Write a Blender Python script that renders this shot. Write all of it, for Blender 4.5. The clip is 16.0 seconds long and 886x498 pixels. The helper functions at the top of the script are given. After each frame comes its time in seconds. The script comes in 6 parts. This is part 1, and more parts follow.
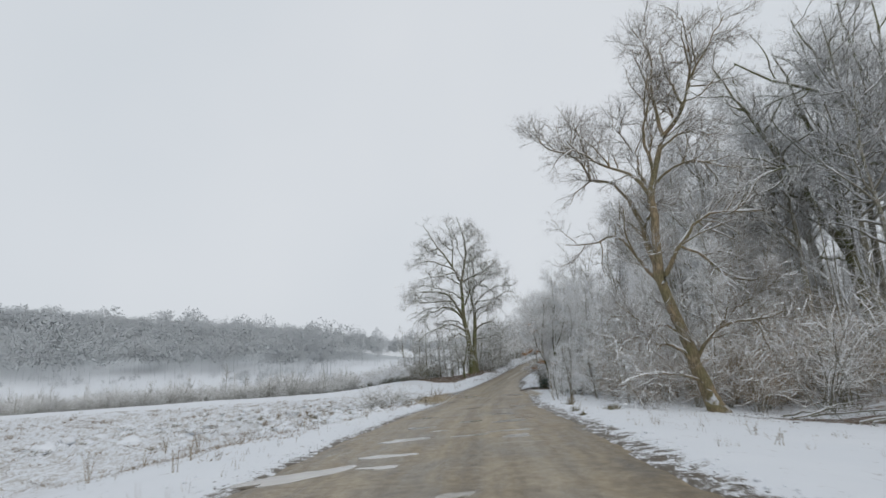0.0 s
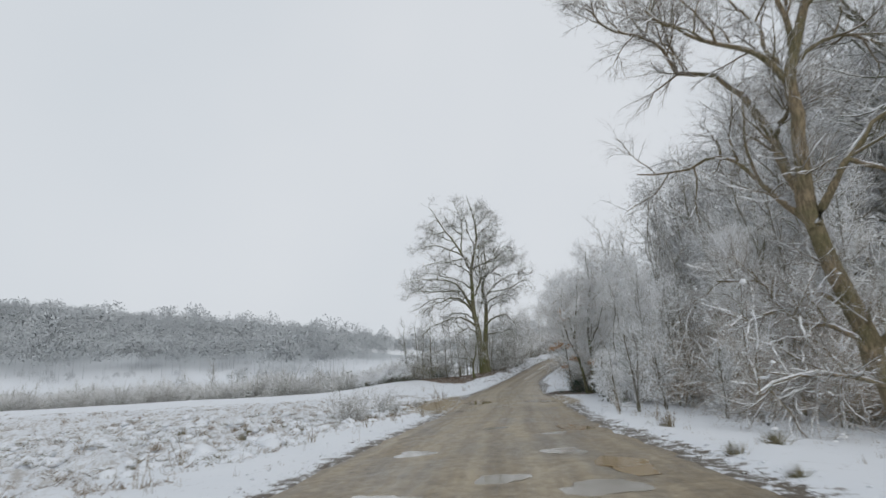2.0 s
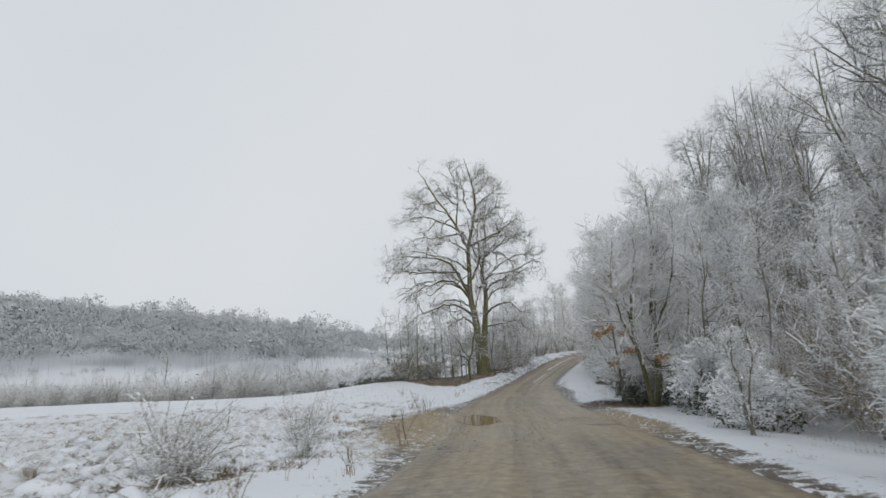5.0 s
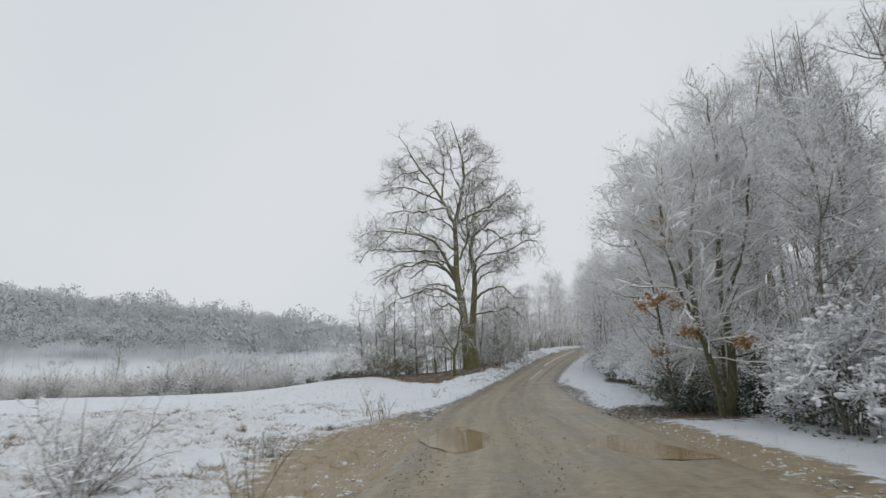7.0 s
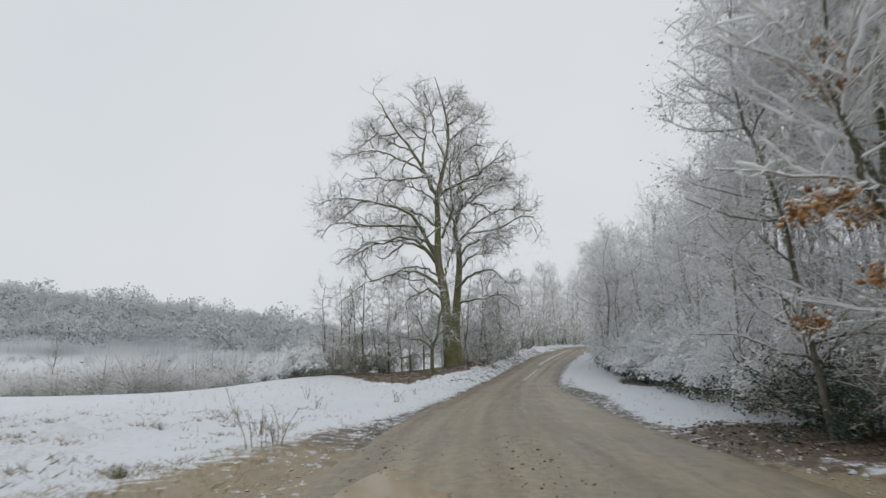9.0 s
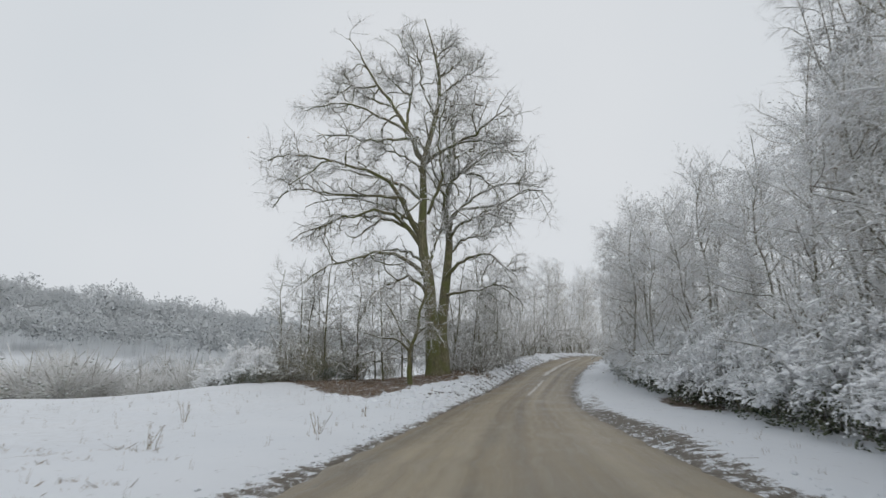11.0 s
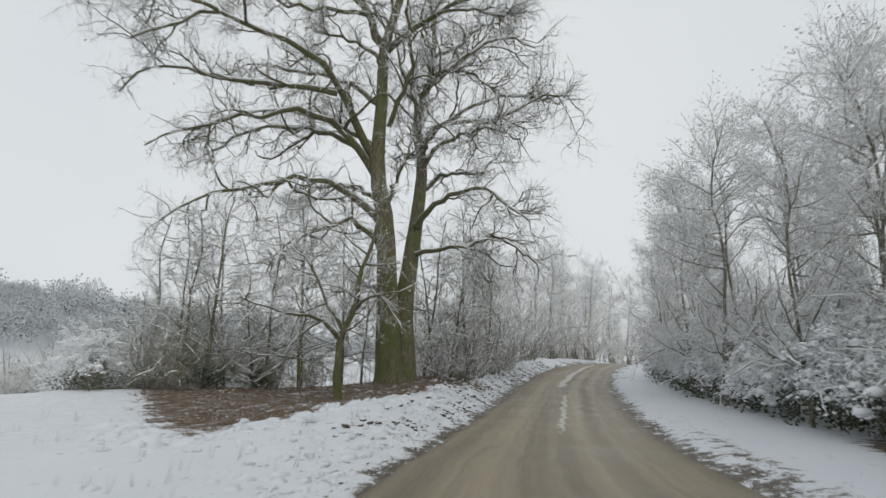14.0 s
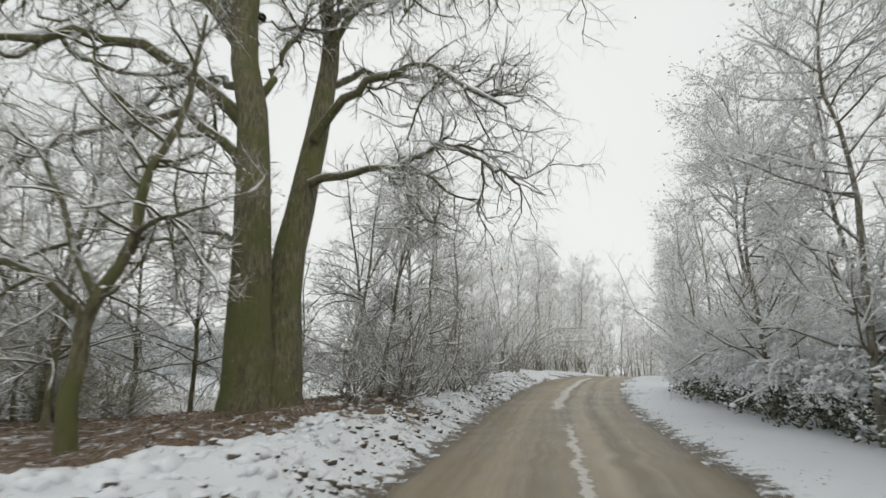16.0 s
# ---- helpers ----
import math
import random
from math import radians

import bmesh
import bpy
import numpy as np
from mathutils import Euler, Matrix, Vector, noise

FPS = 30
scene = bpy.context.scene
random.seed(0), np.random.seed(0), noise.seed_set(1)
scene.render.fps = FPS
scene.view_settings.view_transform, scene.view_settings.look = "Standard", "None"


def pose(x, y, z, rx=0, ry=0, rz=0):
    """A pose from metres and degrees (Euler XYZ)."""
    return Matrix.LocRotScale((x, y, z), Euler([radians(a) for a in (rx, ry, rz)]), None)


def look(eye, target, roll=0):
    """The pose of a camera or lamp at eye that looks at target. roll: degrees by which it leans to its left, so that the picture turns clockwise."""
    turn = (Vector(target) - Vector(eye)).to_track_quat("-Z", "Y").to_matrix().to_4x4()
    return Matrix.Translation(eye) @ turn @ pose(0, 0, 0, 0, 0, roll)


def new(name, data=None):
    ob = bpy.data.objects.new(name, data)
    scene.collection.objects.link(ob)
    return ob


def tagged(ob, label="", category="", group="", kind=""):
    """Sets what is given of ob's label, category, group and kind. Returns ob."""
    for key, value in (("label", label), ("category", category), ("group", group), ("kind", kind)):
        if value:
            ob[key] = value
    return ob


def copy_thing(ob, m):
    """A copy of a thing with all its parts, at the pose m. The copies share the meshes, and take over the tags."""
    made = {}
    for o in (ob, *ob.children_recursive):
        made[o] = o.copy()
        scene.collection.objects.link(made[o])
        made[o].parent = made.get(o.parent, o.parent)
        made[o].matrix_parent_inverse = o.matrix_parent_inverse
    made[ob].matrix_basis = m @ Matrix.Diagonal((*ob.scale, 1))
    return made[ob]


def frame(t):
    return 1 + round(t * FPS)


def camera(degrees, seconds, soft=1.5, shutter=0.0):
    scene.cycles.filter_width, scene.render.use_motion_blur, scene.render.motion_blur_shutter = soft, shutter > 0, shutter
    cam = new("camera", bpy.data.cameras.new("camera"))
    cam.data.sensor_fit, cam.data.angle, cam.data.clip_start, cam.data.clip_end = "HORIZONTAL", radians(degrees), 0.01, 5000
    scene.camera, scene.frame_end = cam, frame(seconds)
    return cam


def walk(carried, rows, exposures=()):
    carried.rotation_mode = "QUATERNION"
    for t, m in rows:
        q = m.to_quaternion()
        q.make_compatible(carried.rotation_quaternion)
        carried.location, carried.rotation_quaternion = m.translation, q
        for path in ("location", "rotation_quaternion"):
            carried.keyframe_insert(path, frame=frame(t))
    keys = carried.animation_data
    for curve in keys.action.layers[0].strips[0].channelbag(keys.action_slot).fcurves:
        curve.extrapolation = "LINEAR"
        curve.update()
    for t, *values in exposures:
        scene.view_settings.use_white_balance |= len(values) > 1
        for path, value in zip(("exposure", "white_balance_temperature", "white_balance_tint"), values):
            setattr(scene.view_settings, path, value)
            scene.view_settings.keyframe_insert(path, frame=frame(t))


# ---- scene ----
cam = camera(77.1, 16.0, 1.5, 0.4)
PATH = [
    (0, (0.042, -0.028, 1.469), (0.054, 1.926, 1.892), -4.6),
    (0.5, (0.078, 2.718, 1.448), (0.083, 4.673, 1.871), -4.7),
    (1, (0.091, 5.49, 1.371), (0.088, 7.444, 1.796), -4.4),
    (1.5, (0.116, 8.213, 1.333), (0.105, 10.168, 1.758), -4.2),
    (2, (0.073, 11.13, 1.275), (0.054, 13.084, 1.701), -3.9),
    (2.5, (0.108, 13.669, 1.212), (0.086, 15.623, 1.641), -3.9),
    (3, (0.096, 16.097, 1.172), (0.074, 18.05, 1.603), -3.8),
    (3.5, (0.134, 18.563, 1.165), (0.113, 20.516, 1.595), -3.7),
    (4, (0.154, 21.264, 1.13), (0.136, 23.217, 1.56), -3.5),
    (6.5, (0.839, 33.127, 0.869), (0.857, 35.083, 1.289), -2.7),
    (7, (1.025, 35.405, 0.789), (1.052, 37.361, 1.205), -2.6),
    (7.5, (1.246, 37.667, 0.706), (1.284, 39.622, 1.122), -2.6),
    (8, (1.48, 40.055, 0.645), (1.528, 42.011, 1.059), -2.6),
    (8.5, (1.72, 42.375, 0.485), (1.777, 44.33, 0.904), -2.2),
    (9, (1.946, 44.642, 0.406), (2.012, 46.596, 0.827), -2.0),
    (11.5, (3.416, 56.725, 0.452), (3.486, 58.672, 0.905), -0.2),
    (12, (3.563, 59.071, 0.43), (3.637, 61.016, 0.888), 0.1),
    (12.5, (3.776, 61.664, 0.415), (3.851, 63.608, 0.877), 0.2),
    (13, (4.046, 64.083, 0.497), (4.125, 66.027, 0.959), 0.3),
    (13.5, (4.305, 66.632, 0.491), (4.399, 68.575, 0.958), 0.5),
    (14, (4.7, 69.147, 0.498), (4.807, 71.087, 0.971), 0.6),
    (14.5, (5.269, 71.942, 0.526), (5.387, 73.879, 1.011), 0.5),
    (15, (5.732, 74.432, 0.546), (5.873, 76.364, 1.044), 0.4),
    (15.5, (6.384, 76.857, 0.623), (6.535, 78.784, 1.135), 0.1),
    (16, (6.978, 79.304, 0.699), (7.145, 81.226, 1.227), -0.1),
]
walk(cam, [(t, look(eye, target, roll)) for t, eye, target, roll in PATH],
     [(0, -0.02, 6450, 10), (4, 0.0, 6500, 10), (9, 0.02, 6550, 10), (12.5, 0.0, 6550, 10), (14.5, 0.14, 6700, 8), (16, 0.30, 6950, 8)])

# ---- light: a bright overcast winter sky ----
world = bpy.data.worlds.new("overcast")
scene.world = world
world.use_nodes = True
wn, wl = world.node_tree.nodes, world.node_tree.links
wn.clear()
SUN_EL, SUN_ROT = radians(32), radians(150)
sky = wn.new("ShaderNodeTexSky")
sky.sky_type, sky.sun_disc, sky.sun_elevation, sky.sun_rotation = "NISHITA", False, SUN_EL, SUN_ROT
sky.dust_density, sky.air_density = 6.0, 1.0
pale = wn.new("ShaderNodeHueSaturation")
pale.inputs["Saturation"].default_value = 0.12
clear = wn.new("ShaderNodeBackground")
clear.inputs["Strength"].default_value = 0.008
cloud = wn.new("ShaderNodeBackground")
cloud_noise = wn.new("ShaderNodeTexNoise")
cloud_noise.inputs["Scale"].default_value = 1.4
cloud_noise.inputs["Detail"].default_value = 3
cloud_ramp = wn.new("ShaderNodeValToRGB")
cloud_ramp.color_ramp.elements[0].position, cloud_ramp.color_ramp.elements[0].color = 0.3, (0.61, 0.655, 0.70, 1)
cloud_ramp.color_ramp.elements[1].position, cloud_ramp.color_ramp.elements[1].color = 0.7, (0.68, 0.71, 0.745, 1)
cloud.inputs["Strength"].default_value = 0.98
both = wn.new("ShaderNodeAddShader")
wout = wn.new("ShaderNodeOutputWorld")
wl.new(sky.outputs[0], pale.inputs["Color"])
wl.new(pale.outputs[0], clear.inputs["Color"])
wl.new(cloud_noise.outputs[0], cloud_ramp.inputs[0])
wl.new(cloud_ramp.outputs[0], cloud.inputs["Color"])
wl.new(clear.outputs[0], both.inputs[0])
wl.new(cloud.outputs[0], both.inputs[1])
wl.new(both.outputs[0], wout.inputs[0])
sun = new("sun", bpy.data.lights.new("sun", "SUN"))
sun.data.energy, sun.data.angle, sun.data.color = 0.75, radians(50), (1.0, 0.97, 0.92)
sun.matrix_world = look((0, 0, 0), (-math.sin(SUN_ROT) * math.cos(SUN_EL), -math.cos(SUN_ROT) * math.cos(SUN_EL), -math.sin(SUN_EL)))
scene.view_settings.exposure = 0.0


# ---- materials ----
class Nodes:
    """A small wrapper for building one node material."""

    def __init__(self, name):
        self.mat = bpy.data.materials.new(name)
        self.mat.use_nodes = True
        self.t = self.mat.node_tree
        self.bsdf = self.t.nodes["Principled BSDF"]
        self.geo = self.t.nodes.new("ShaderNodeNewGeometry")
        self.tex = self.t.nodes.new("ShaderNodeTexCoord")

    def link(self, a, b):
        self.t.links.new(a, b)

    def noise(self, scale, detail=4, rough=0.55, vec=None, dist=0.0):
        n = self.t.nodes.new("ShaderNodeTexNoise")
        n.inputs["Scale"].default_value, n.inputs["Detail"].default_value = scale, detail
        n.inputs["Roughness"].default_value, n.inputs["Distortion"].default_value = rough, dist
        self.link(vec or self.geo.outputs["Position"], n.inputs["Vector"])
        return n.outputs["Fac"]

    def ramp(self, fac, *stops):
        r = self.t.nodes.new("ShaderNodeValToRGB")
        e = r.color_ramp.elements
        while len(e) < len(stops):
            e.new(0.5)
        for el, (pos, col) in zip(e, stops):
            el.position, el.color = pos, (*((col,) * 3 if isinstance(col, (int, float)) else col), 1)
        self.link(fac, r.inputs[0])
        return r.outputs[0]

    def math(self, op, a, b=0.0, clamp=False):
        m = self.t.nodes.new("ShaderNodeMath")
        m.operation, m.use_clamp = op, clamp
        for i, v in enumerate((a, b)):
            if isinstance(v, (int, float)):
                m.inputs[i].default_value = v
            else:
                self.link(v, m.inputs[i])
        return m.outputs[0]

    def mix(self, fac, a, b):
        m = self.t.nodes.new("ShaderNodeMix")
        m.data_type = "RGBA"
        for sock, v in ((m.inputs[0], fac), (m.inputs[6], a), (m.inputs[7], b)):
            if isinstance(v, (int, float)):
                sock.default_value = v
            elif isinstance(v, tuple):
                sock.default_value = (*v, 1)
            else:
                self.link(v, sock)
        return m.outputs[2]

    def attr(self, name):
        a = self.t.nodes.new("ShaderNodeAttribute")
        a.attribute_name = name
        return a.outputs["Fac"]

    def scaled(self, vec, x, y, z):
        m = self.t.nodes.new("ShaderNodeMapping")
        m.inputs["Scale"].default_value = (x, y, z)
        self.link(vec, m.inputs["Vector"])
        return m.outputs[0]

    def up(self):
        s = self.t.nodes.new("ShaderNodeSeparateXYZ")
        self.link(self.geo.outputs["Normal"], s.inputs[0])
        return s.outputs["Z"]

    def out(self, colour, rough=0.8, bump=None, strength=0.3, distance=0.02):
        for sock, v in ((self.bsdf.inputs["Base Color"], colour), (self.bsdf.inputs["Roughness"], rough)):
            if isinstance(v, tuple):
                sock.default_value = (*v, 1)
            elif isinstance(v, (int, float)):
                sock.default_value = v
            else:
                self.link(v, sock)
        if bump is not None:
            b = self.t.nodes.new("ShaderNodeBump")
            b.inputs["Strength"].default_value, b.inputs["Distance"].default_value = strength, distance
            self.link(bump, b.inputs["Height"])
            self.link(b.outputs[0], self.bsdf.inputs["Normal"])
        return self.mat


SNOW = (0.70, 0.72, 0.75)


def snow_material(name, dark, light):
    m = Nodes(name)
    a, b = m.noise(2.0), m.noise(38.0)
    col = m.mix(a, dark, light)
    return m.out(col, 0.65, m.math("ADD", a, m.math("MULTIPLY", b, 0.25)), 0.5, 0.05)


def bark_material(name, dark, light, moss=0.0, cover=0.35, softness=0.25, wet=0.75):
    """Bark with snow lying on whatever faces up, in broken patches. cover: how steep a face still holds snow."""
    m = Nodes(name)
    grain = m.noise(4.0, 6, 0.7, m.scaled(m.geo.outputs["Position"], 4.0, 4.0, 0.8))
    large = m.noise(1.1, 3)
    col = m.mix(m.ramp(grain, (0.40, 0.0), (0.62, 1.0)), dark, light)
    if moss:
        col = m.mix(m.math("MULTIPLY", m.ramp(large, (0.42, 0.0), (0.62, 1.0)), moss), col, (0.125, 0.135, 0.045))
    patch = m.noise(5.0, 3)
    lie = m.math("ADD", m.up(), m.math("MULTIPLY", m.math("SUBTRACT", patch, 0.5), 1.3))
    fac = m.ramp(lie, (cover, 0.0), (cover + softness, 1.0))
    fleck = m.ramp(m.noise(7.0, 3, 0.6), (0.69, 0.0), (0.77, 0.75))
    col = m.mix(m.math("MAXIMUM", fac, fleck), col, SNOW)
    return m.out(col, wet, m.math("ADD", grain, m.math("MULTIPLY", m.noise(3.0, 4), 0.8)), 1.0, 0.12)


def twig_material(name, wood, frost, low=0.3, high=0.7):
    """Thin twigs, partly furred with frost and snow."""
    m = Nodes(name)
    patch = m.noise(1.6, 4, 0.6)
    isl = m.geo.outputs["Random Per Island"]
    f = m.math("ADD", m.math("MULTIPLY", m.up(), 0.28), m.math("ADD", m.math("MULTIPLY", patch, 0.75), m.math("MULTIPLY", isl, 0.30)))
    col = m.mix(m.ramp(f, (low, 0.0), (high, 1.0)), wood, frost)
    return m.out(col, 0.85)


def leaf_material(name, a, b, snow=0.0):
    m = Nodes(name)
    col = m.mix(m.geo.outputs["Random Per Island"], a, b)
    if snow:
        f = m.math("ADD", m.math("MULTIPLY", m.up(), 0.5), m.noise(3.0, 3))
        col = m.mix(m.ramp(f, (1.0 - snow, 0.0), (1.15 - snow, 1.0)), col, SNOW)
    return m.out(col, 0.7)


def ground_material():
    """Snow, worn through to wet soil, gravel and dead grass where the soil value is high."""
    m = Nodes("snowy_ground")
    soil, litter = m.attr("soil"), m.attr("litter")
    n1, n2, n3 = m.noise(0.35, 4), m.noise(3.2, 5, 0.65), m.noise(26.0, 5, 0.7)
    snow = m.mix(n1, (0.655, 0.685, 0.725), (0.735, 0.755, 0.785))
    mud = m.ramp(n3, (0.3, (0.03, 0.025, 0.017)), (0.5, (0.085, 0.066, 0.043)), (0.7, (0.17, 0.14, 0.095)))
    dirt = m.ramp(n3, (0.25, (0.08, 0.063, 0.04)), (0.45, (0.26, 0.205, 0.125)), (0.68, (0.43, 0.35, 0.225)))
    leaf = m.ramp(m.noise(17.0, 6, 0.75), (0.3, (0.022, 0.018, 0.013)), (0.48, (0.105, 0.074, 0.047)), (0.6, (0.21, 0.14, 0.085)), (0.7, (0.62, 0.63, 0.65)))
    rough_edge = m.math("ADD", m.math("MULTIPLY", m.math("SUBTRACT", n2, 0.5), 2.4), m.math("MULTIPLY", m.math("SUBTRACT", n3, 0.5), 1.4))
    fs = m.ramp(m.math("ADD", soil, rough_edge), (0.46, 0.0), (0.62, 1.0))
    # far slopes greyed to the same haze that is painted into the hill wood
    snow = m.mix(m.attr("hazed_floor"), snow, (0.46, 0.49, 0.51))
    fl = m.ramp(m.math("ADD", litter, rough_edge), (0.42, 0.0), (0.58, 1.0))
    # stray dead blades and earth showing through thin snow over the meadow
    thin = m.ramp(m.noise(5.0, 6, 0.72, m.scaled(m.geo.outputs["Position"], 1.0, 0.55, 1.0)), (0.46, 0.0), (0.62, 1.0))
    thin = m.math("MULTIPLY", thin, m.attr("meadow"))
    col = m.mix(thin, snow, m.ramp(n3, (0.35, (0.13, 0.10, 0.065)), (0.65, (0.36, 0.29, 0.20))))
    dirt = m.mix(m.ramp(m.math("ADD", m.attr("gravel"), m.math("SUBTRACT", m.noise(1.1, 4), 0.5)), (0.35, 0.0), (0.65, 1.0)), mud, dirt)
    col = m.mix(fs, col, dirt)
    col = m.mix(fl, col, leaf)
    bump = m.math("ADD", m.math("MULTIPLY", n2, 0.7), m.math("MULTIPLY", n3, 0.3))
    return m.out(col, m.mix(fs, (0.7,) * 3, (0.5,) * 3), bump, 0.55, 0.07)


def road_material():
    """Wet brown mud and grit: wheel tracks run along it, with damp stains, slush and stones."""
    m = Nodes("muddy_road")
    uv = m.tex.outputs["UV"]
    along = m.noise(2.2, 4, 0.55, m.scaled(uv, 1.0, 0.012, 1.0))
    along2 = m.noise(7.0, 4, 0.6, m.scaled(uv, 1.0, 0.03, 1.0))
    blot = m.noise(0.55, 5, 0.6)
    cross = m.noise(1.3, 4, 0.65, m.scaled(uv, 0.5, 1.6, 1.0), 0.6)
    grit = m.noise(42.0, 4, 0.75)
    tone = m.math("ADD", m.math("MULTIPLY", along, 0.50), m.math("ADD", m.math("MULTIPLY", along2, 0.22), m.math("ADD", m.math("MULTIPLY", blot, 0.2), m.math("MULTIPLY", grit, 0.16))))
    tone = m.math("ADD", tone, m.math("MULTIPLY", m.attr("track"), 0.08))
    clumps = m.math("SUBTRACT", m.noise(5.0, 5, 0.7), 0.5)
    tone = m.math("ADD", tone, m.math("MULTIPLY", m.math("MULTIPLY", m.math("ADD", clumps, 0.07), m.attr("mire")), 0.62))
    col = m.ramp(tone, (0.36, (0.07, 0.053, 0.033)), (0.48, (0.155, 0.121, 0.076)), (0.58, (0.235, 0.188, 0.122)), (0.72, (0.37, 0.31, 0.215)))
    wet = m.ramp(m.noise(0.9, 4, 0.6, m.scaled(uv, 1.0, 0.22, 1.0), 0.4), (0.47, 0.0), (0.63, 1.0))
    col = m.mix(m.math("MULTIPLY", wet, m.math("ADD", m.math("MULTIPLY", m.attr("mire"), 0.45), 0.25)), col, m.ramp(tone, (0.36, (0.055, 0.048, 0.038)), (0.72, (0.25, 0.225, 0.185))))
    worn = m.ramp(cross, (0.60, 0.0), (0.72, 1.0))
    col = m.mix(m.math("MULTIPLY", worn, m.attr("ripple")), col, (0.46, 0.43, 0.37))
    slush = m.ramp(m.math("ADD", m.attr("slush"), m.math("MULTIPLY", m.math("SUBTRACT", m.noise(4.5, 5, 0.7), 0.5), 1.2)), (0.5, 0.0), (0.62, 1.0))
    col = m.mix(m.math("MULTIPLY", slush, 0.85), col, (0.66, 0.65, 0.63))
    # lighter tan past y 38: brown clay with the wet sky sheen painted in
    col = m.mix(m.math("MULTIPLY", m.attr("clay_sheen"), 0.3), col, (0.40, 0.345, 0.25))
    rough = m.ramp(m.math("ADD", m.math("MULTIPLY", blot, 0.5), m.math("MULTIPLY", along2, 0.5)), (0.35, 0.28), (0.65, 0.62))
    return m.out(col, rough, m.math("ADD", m.math("MULTIPLY", grit, 0.5), m.math("ADD", along2, m.math("MULTIPLY", clumps, m.attr("mire")))), 0.6, 0.04)


def water_material():
    m = Nodes("puddle_water")
    silt = m.noise(1.2, 3)
    m.bsdf.inputs["IOR"].default_value = 1.33
    return m.out(m.mix(silt, (0.27, 0.19, 0.095), (0.38, 0.28, 0.15)), 0.07, m.noise(9.0, 2), 0.04, 0.01)


def pale_water_material():
    m = Nodes("sky_pale_water")
    silt = m.noise(2.2, 4)
    # silty water, its base paled to paint in the sky's reflection
    return m.out(m.mix(silt, (0.27, 0.245, 0.20), (0.44, 0.42, 0.385)), 0.10, m.noise(14.0, 2), 0.05, 0.01)


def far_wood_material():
    m = Nodes("hazed_frosted_far_wood")
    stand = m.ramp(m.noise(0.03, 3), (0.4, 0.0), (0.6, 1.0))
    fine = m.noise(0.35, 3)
    # frosted wood with distance haze painted in as pale, low-contrast blue-grey
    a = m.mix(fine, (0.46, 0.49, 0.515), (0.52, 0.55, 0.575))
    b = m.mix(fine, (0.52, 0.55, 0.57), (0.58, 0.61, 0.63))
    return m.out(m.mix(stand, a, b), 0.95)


def stem_material():
    m = Nodes("dead_stalk")
    return m.out(m.mix(m.geo.outputs["Random Per Island"], (0.09, 0.07, 0.045), (0.34, 0.27, 0.17)), 0.9)


def tuft_material():
    m = Nodes("dead_grass")
    f = m.math("ADD", m.math("MULTIPLY", m.geo.outputs["Random Per Island"], 0.8), m.math("MULTIPLY", m.noise(1.5, 3), 0.4))
    return m.out(m.ramp(f, (0.2, (0.12, 0.095, 0.065)), (0.5, (0.29, 0.23, 0.165)), (0.75, (0.44, 0.385, 0.32)), (0.9, (0.75, 0.76, 0.78))), 0.9)


def clod_material():
    m = Nodes("earth_clod")
    f = m.math("ADD", m.up(), m.math("MULTIPLY", m.math("SUBTRACT", m.noise(5.0, 4), 0.5), 1.2))
    earth = m.ramp(m.noise(14.0, 4), (0.3, (0.03, 0.026, 0.02)), (0.7, (0.11, 0.09, 0.06)))
    return m.out(m.mix(m.ramp(f, (0.35, 0.0), (0.6, 1.0)), earth, SNOW), 0.85)


MAT_SNOW = snow_material("fresh_snow", (0.86, 0.875, 0.89), (0.92, 0.93, 0.94))
MAT_PACKED = snow_material("packed_snow", (0.64, 0.67, 0.71), (0.73, 0.75, 0.78))
MAT_OAK = bark_material("oak_bark", (0.085, 0.08, 0.046), (0.24, 0.215, 0.125), 1.0, 0.42, 0.3)
MAT_WILLOW = bark_material("willow_bark", (0.15, 0.115, 0.07), (0.40, 0.31, 0.19), 0.45, 0.36, 0.3)
MAT_BARK = bark_material("grey_bark", (0.17, 0.155, 0.12), (0.36, 0.33, 0.265), 0.4, 0.12, 0.4)
MAT_BRANCHLET = bark_material("oak_branchlet", (0.15, 0.135, 0.095), (0.32, 0.285, 0.21), 0.5, 0.2, 0.45)
MAT_TWIG_OAK = twig_material("oak_twig", (0.27, 0.245, 0.195), (0.90, 0.91, 0.92), 0.16, 0.62)
MAT_TWIG_WILLOW = twig_material("willow_twig", (0.21, 0.175, 0.125), (0.72, 0.73, 0.75), 0.34, 0.9)
MAT_TWIG = twig_material("frosted_twig", (0.28, 0.225, 0.145), (0.93, 0.94, 0.95), 0.2, 0.58)
MAT_TWIG_FAR = twig_material("pale_far_twig", (0.26, 0.25, 0.21), (0.78, 0.79, 0.80), 0.25, 0.85)
MAT_TWIG_DUN = twig_material("dun_twig", (0.19, 0.17, 0.115), (0.80, 0.81, 0.82), 0.26, 0.85)
MAT_TWIG_WOOD = twig_material("wood_twig", (0.25, 0.235, 0.215), (0.62, 0.64, 0.66), 0.2, 0.8)
MAT_TWIG_BROWN = twig_material("brown_twig", (0.36, 0.265, 0.165), (0.74, 0.72, 0.69), 0.45, 1.05)
MAT_TWIG_OLIVE = twig_material("olive_twig", (0.25, 0.23, 0.135), (0.70, 0.70, 0.66), 0.5, 1.05)
MAT_ORANGE = leaf_material("dry_oak_leaf", (0.55, 0.27, 0.10), (0.70, 0.44, 0.23), 0.12)
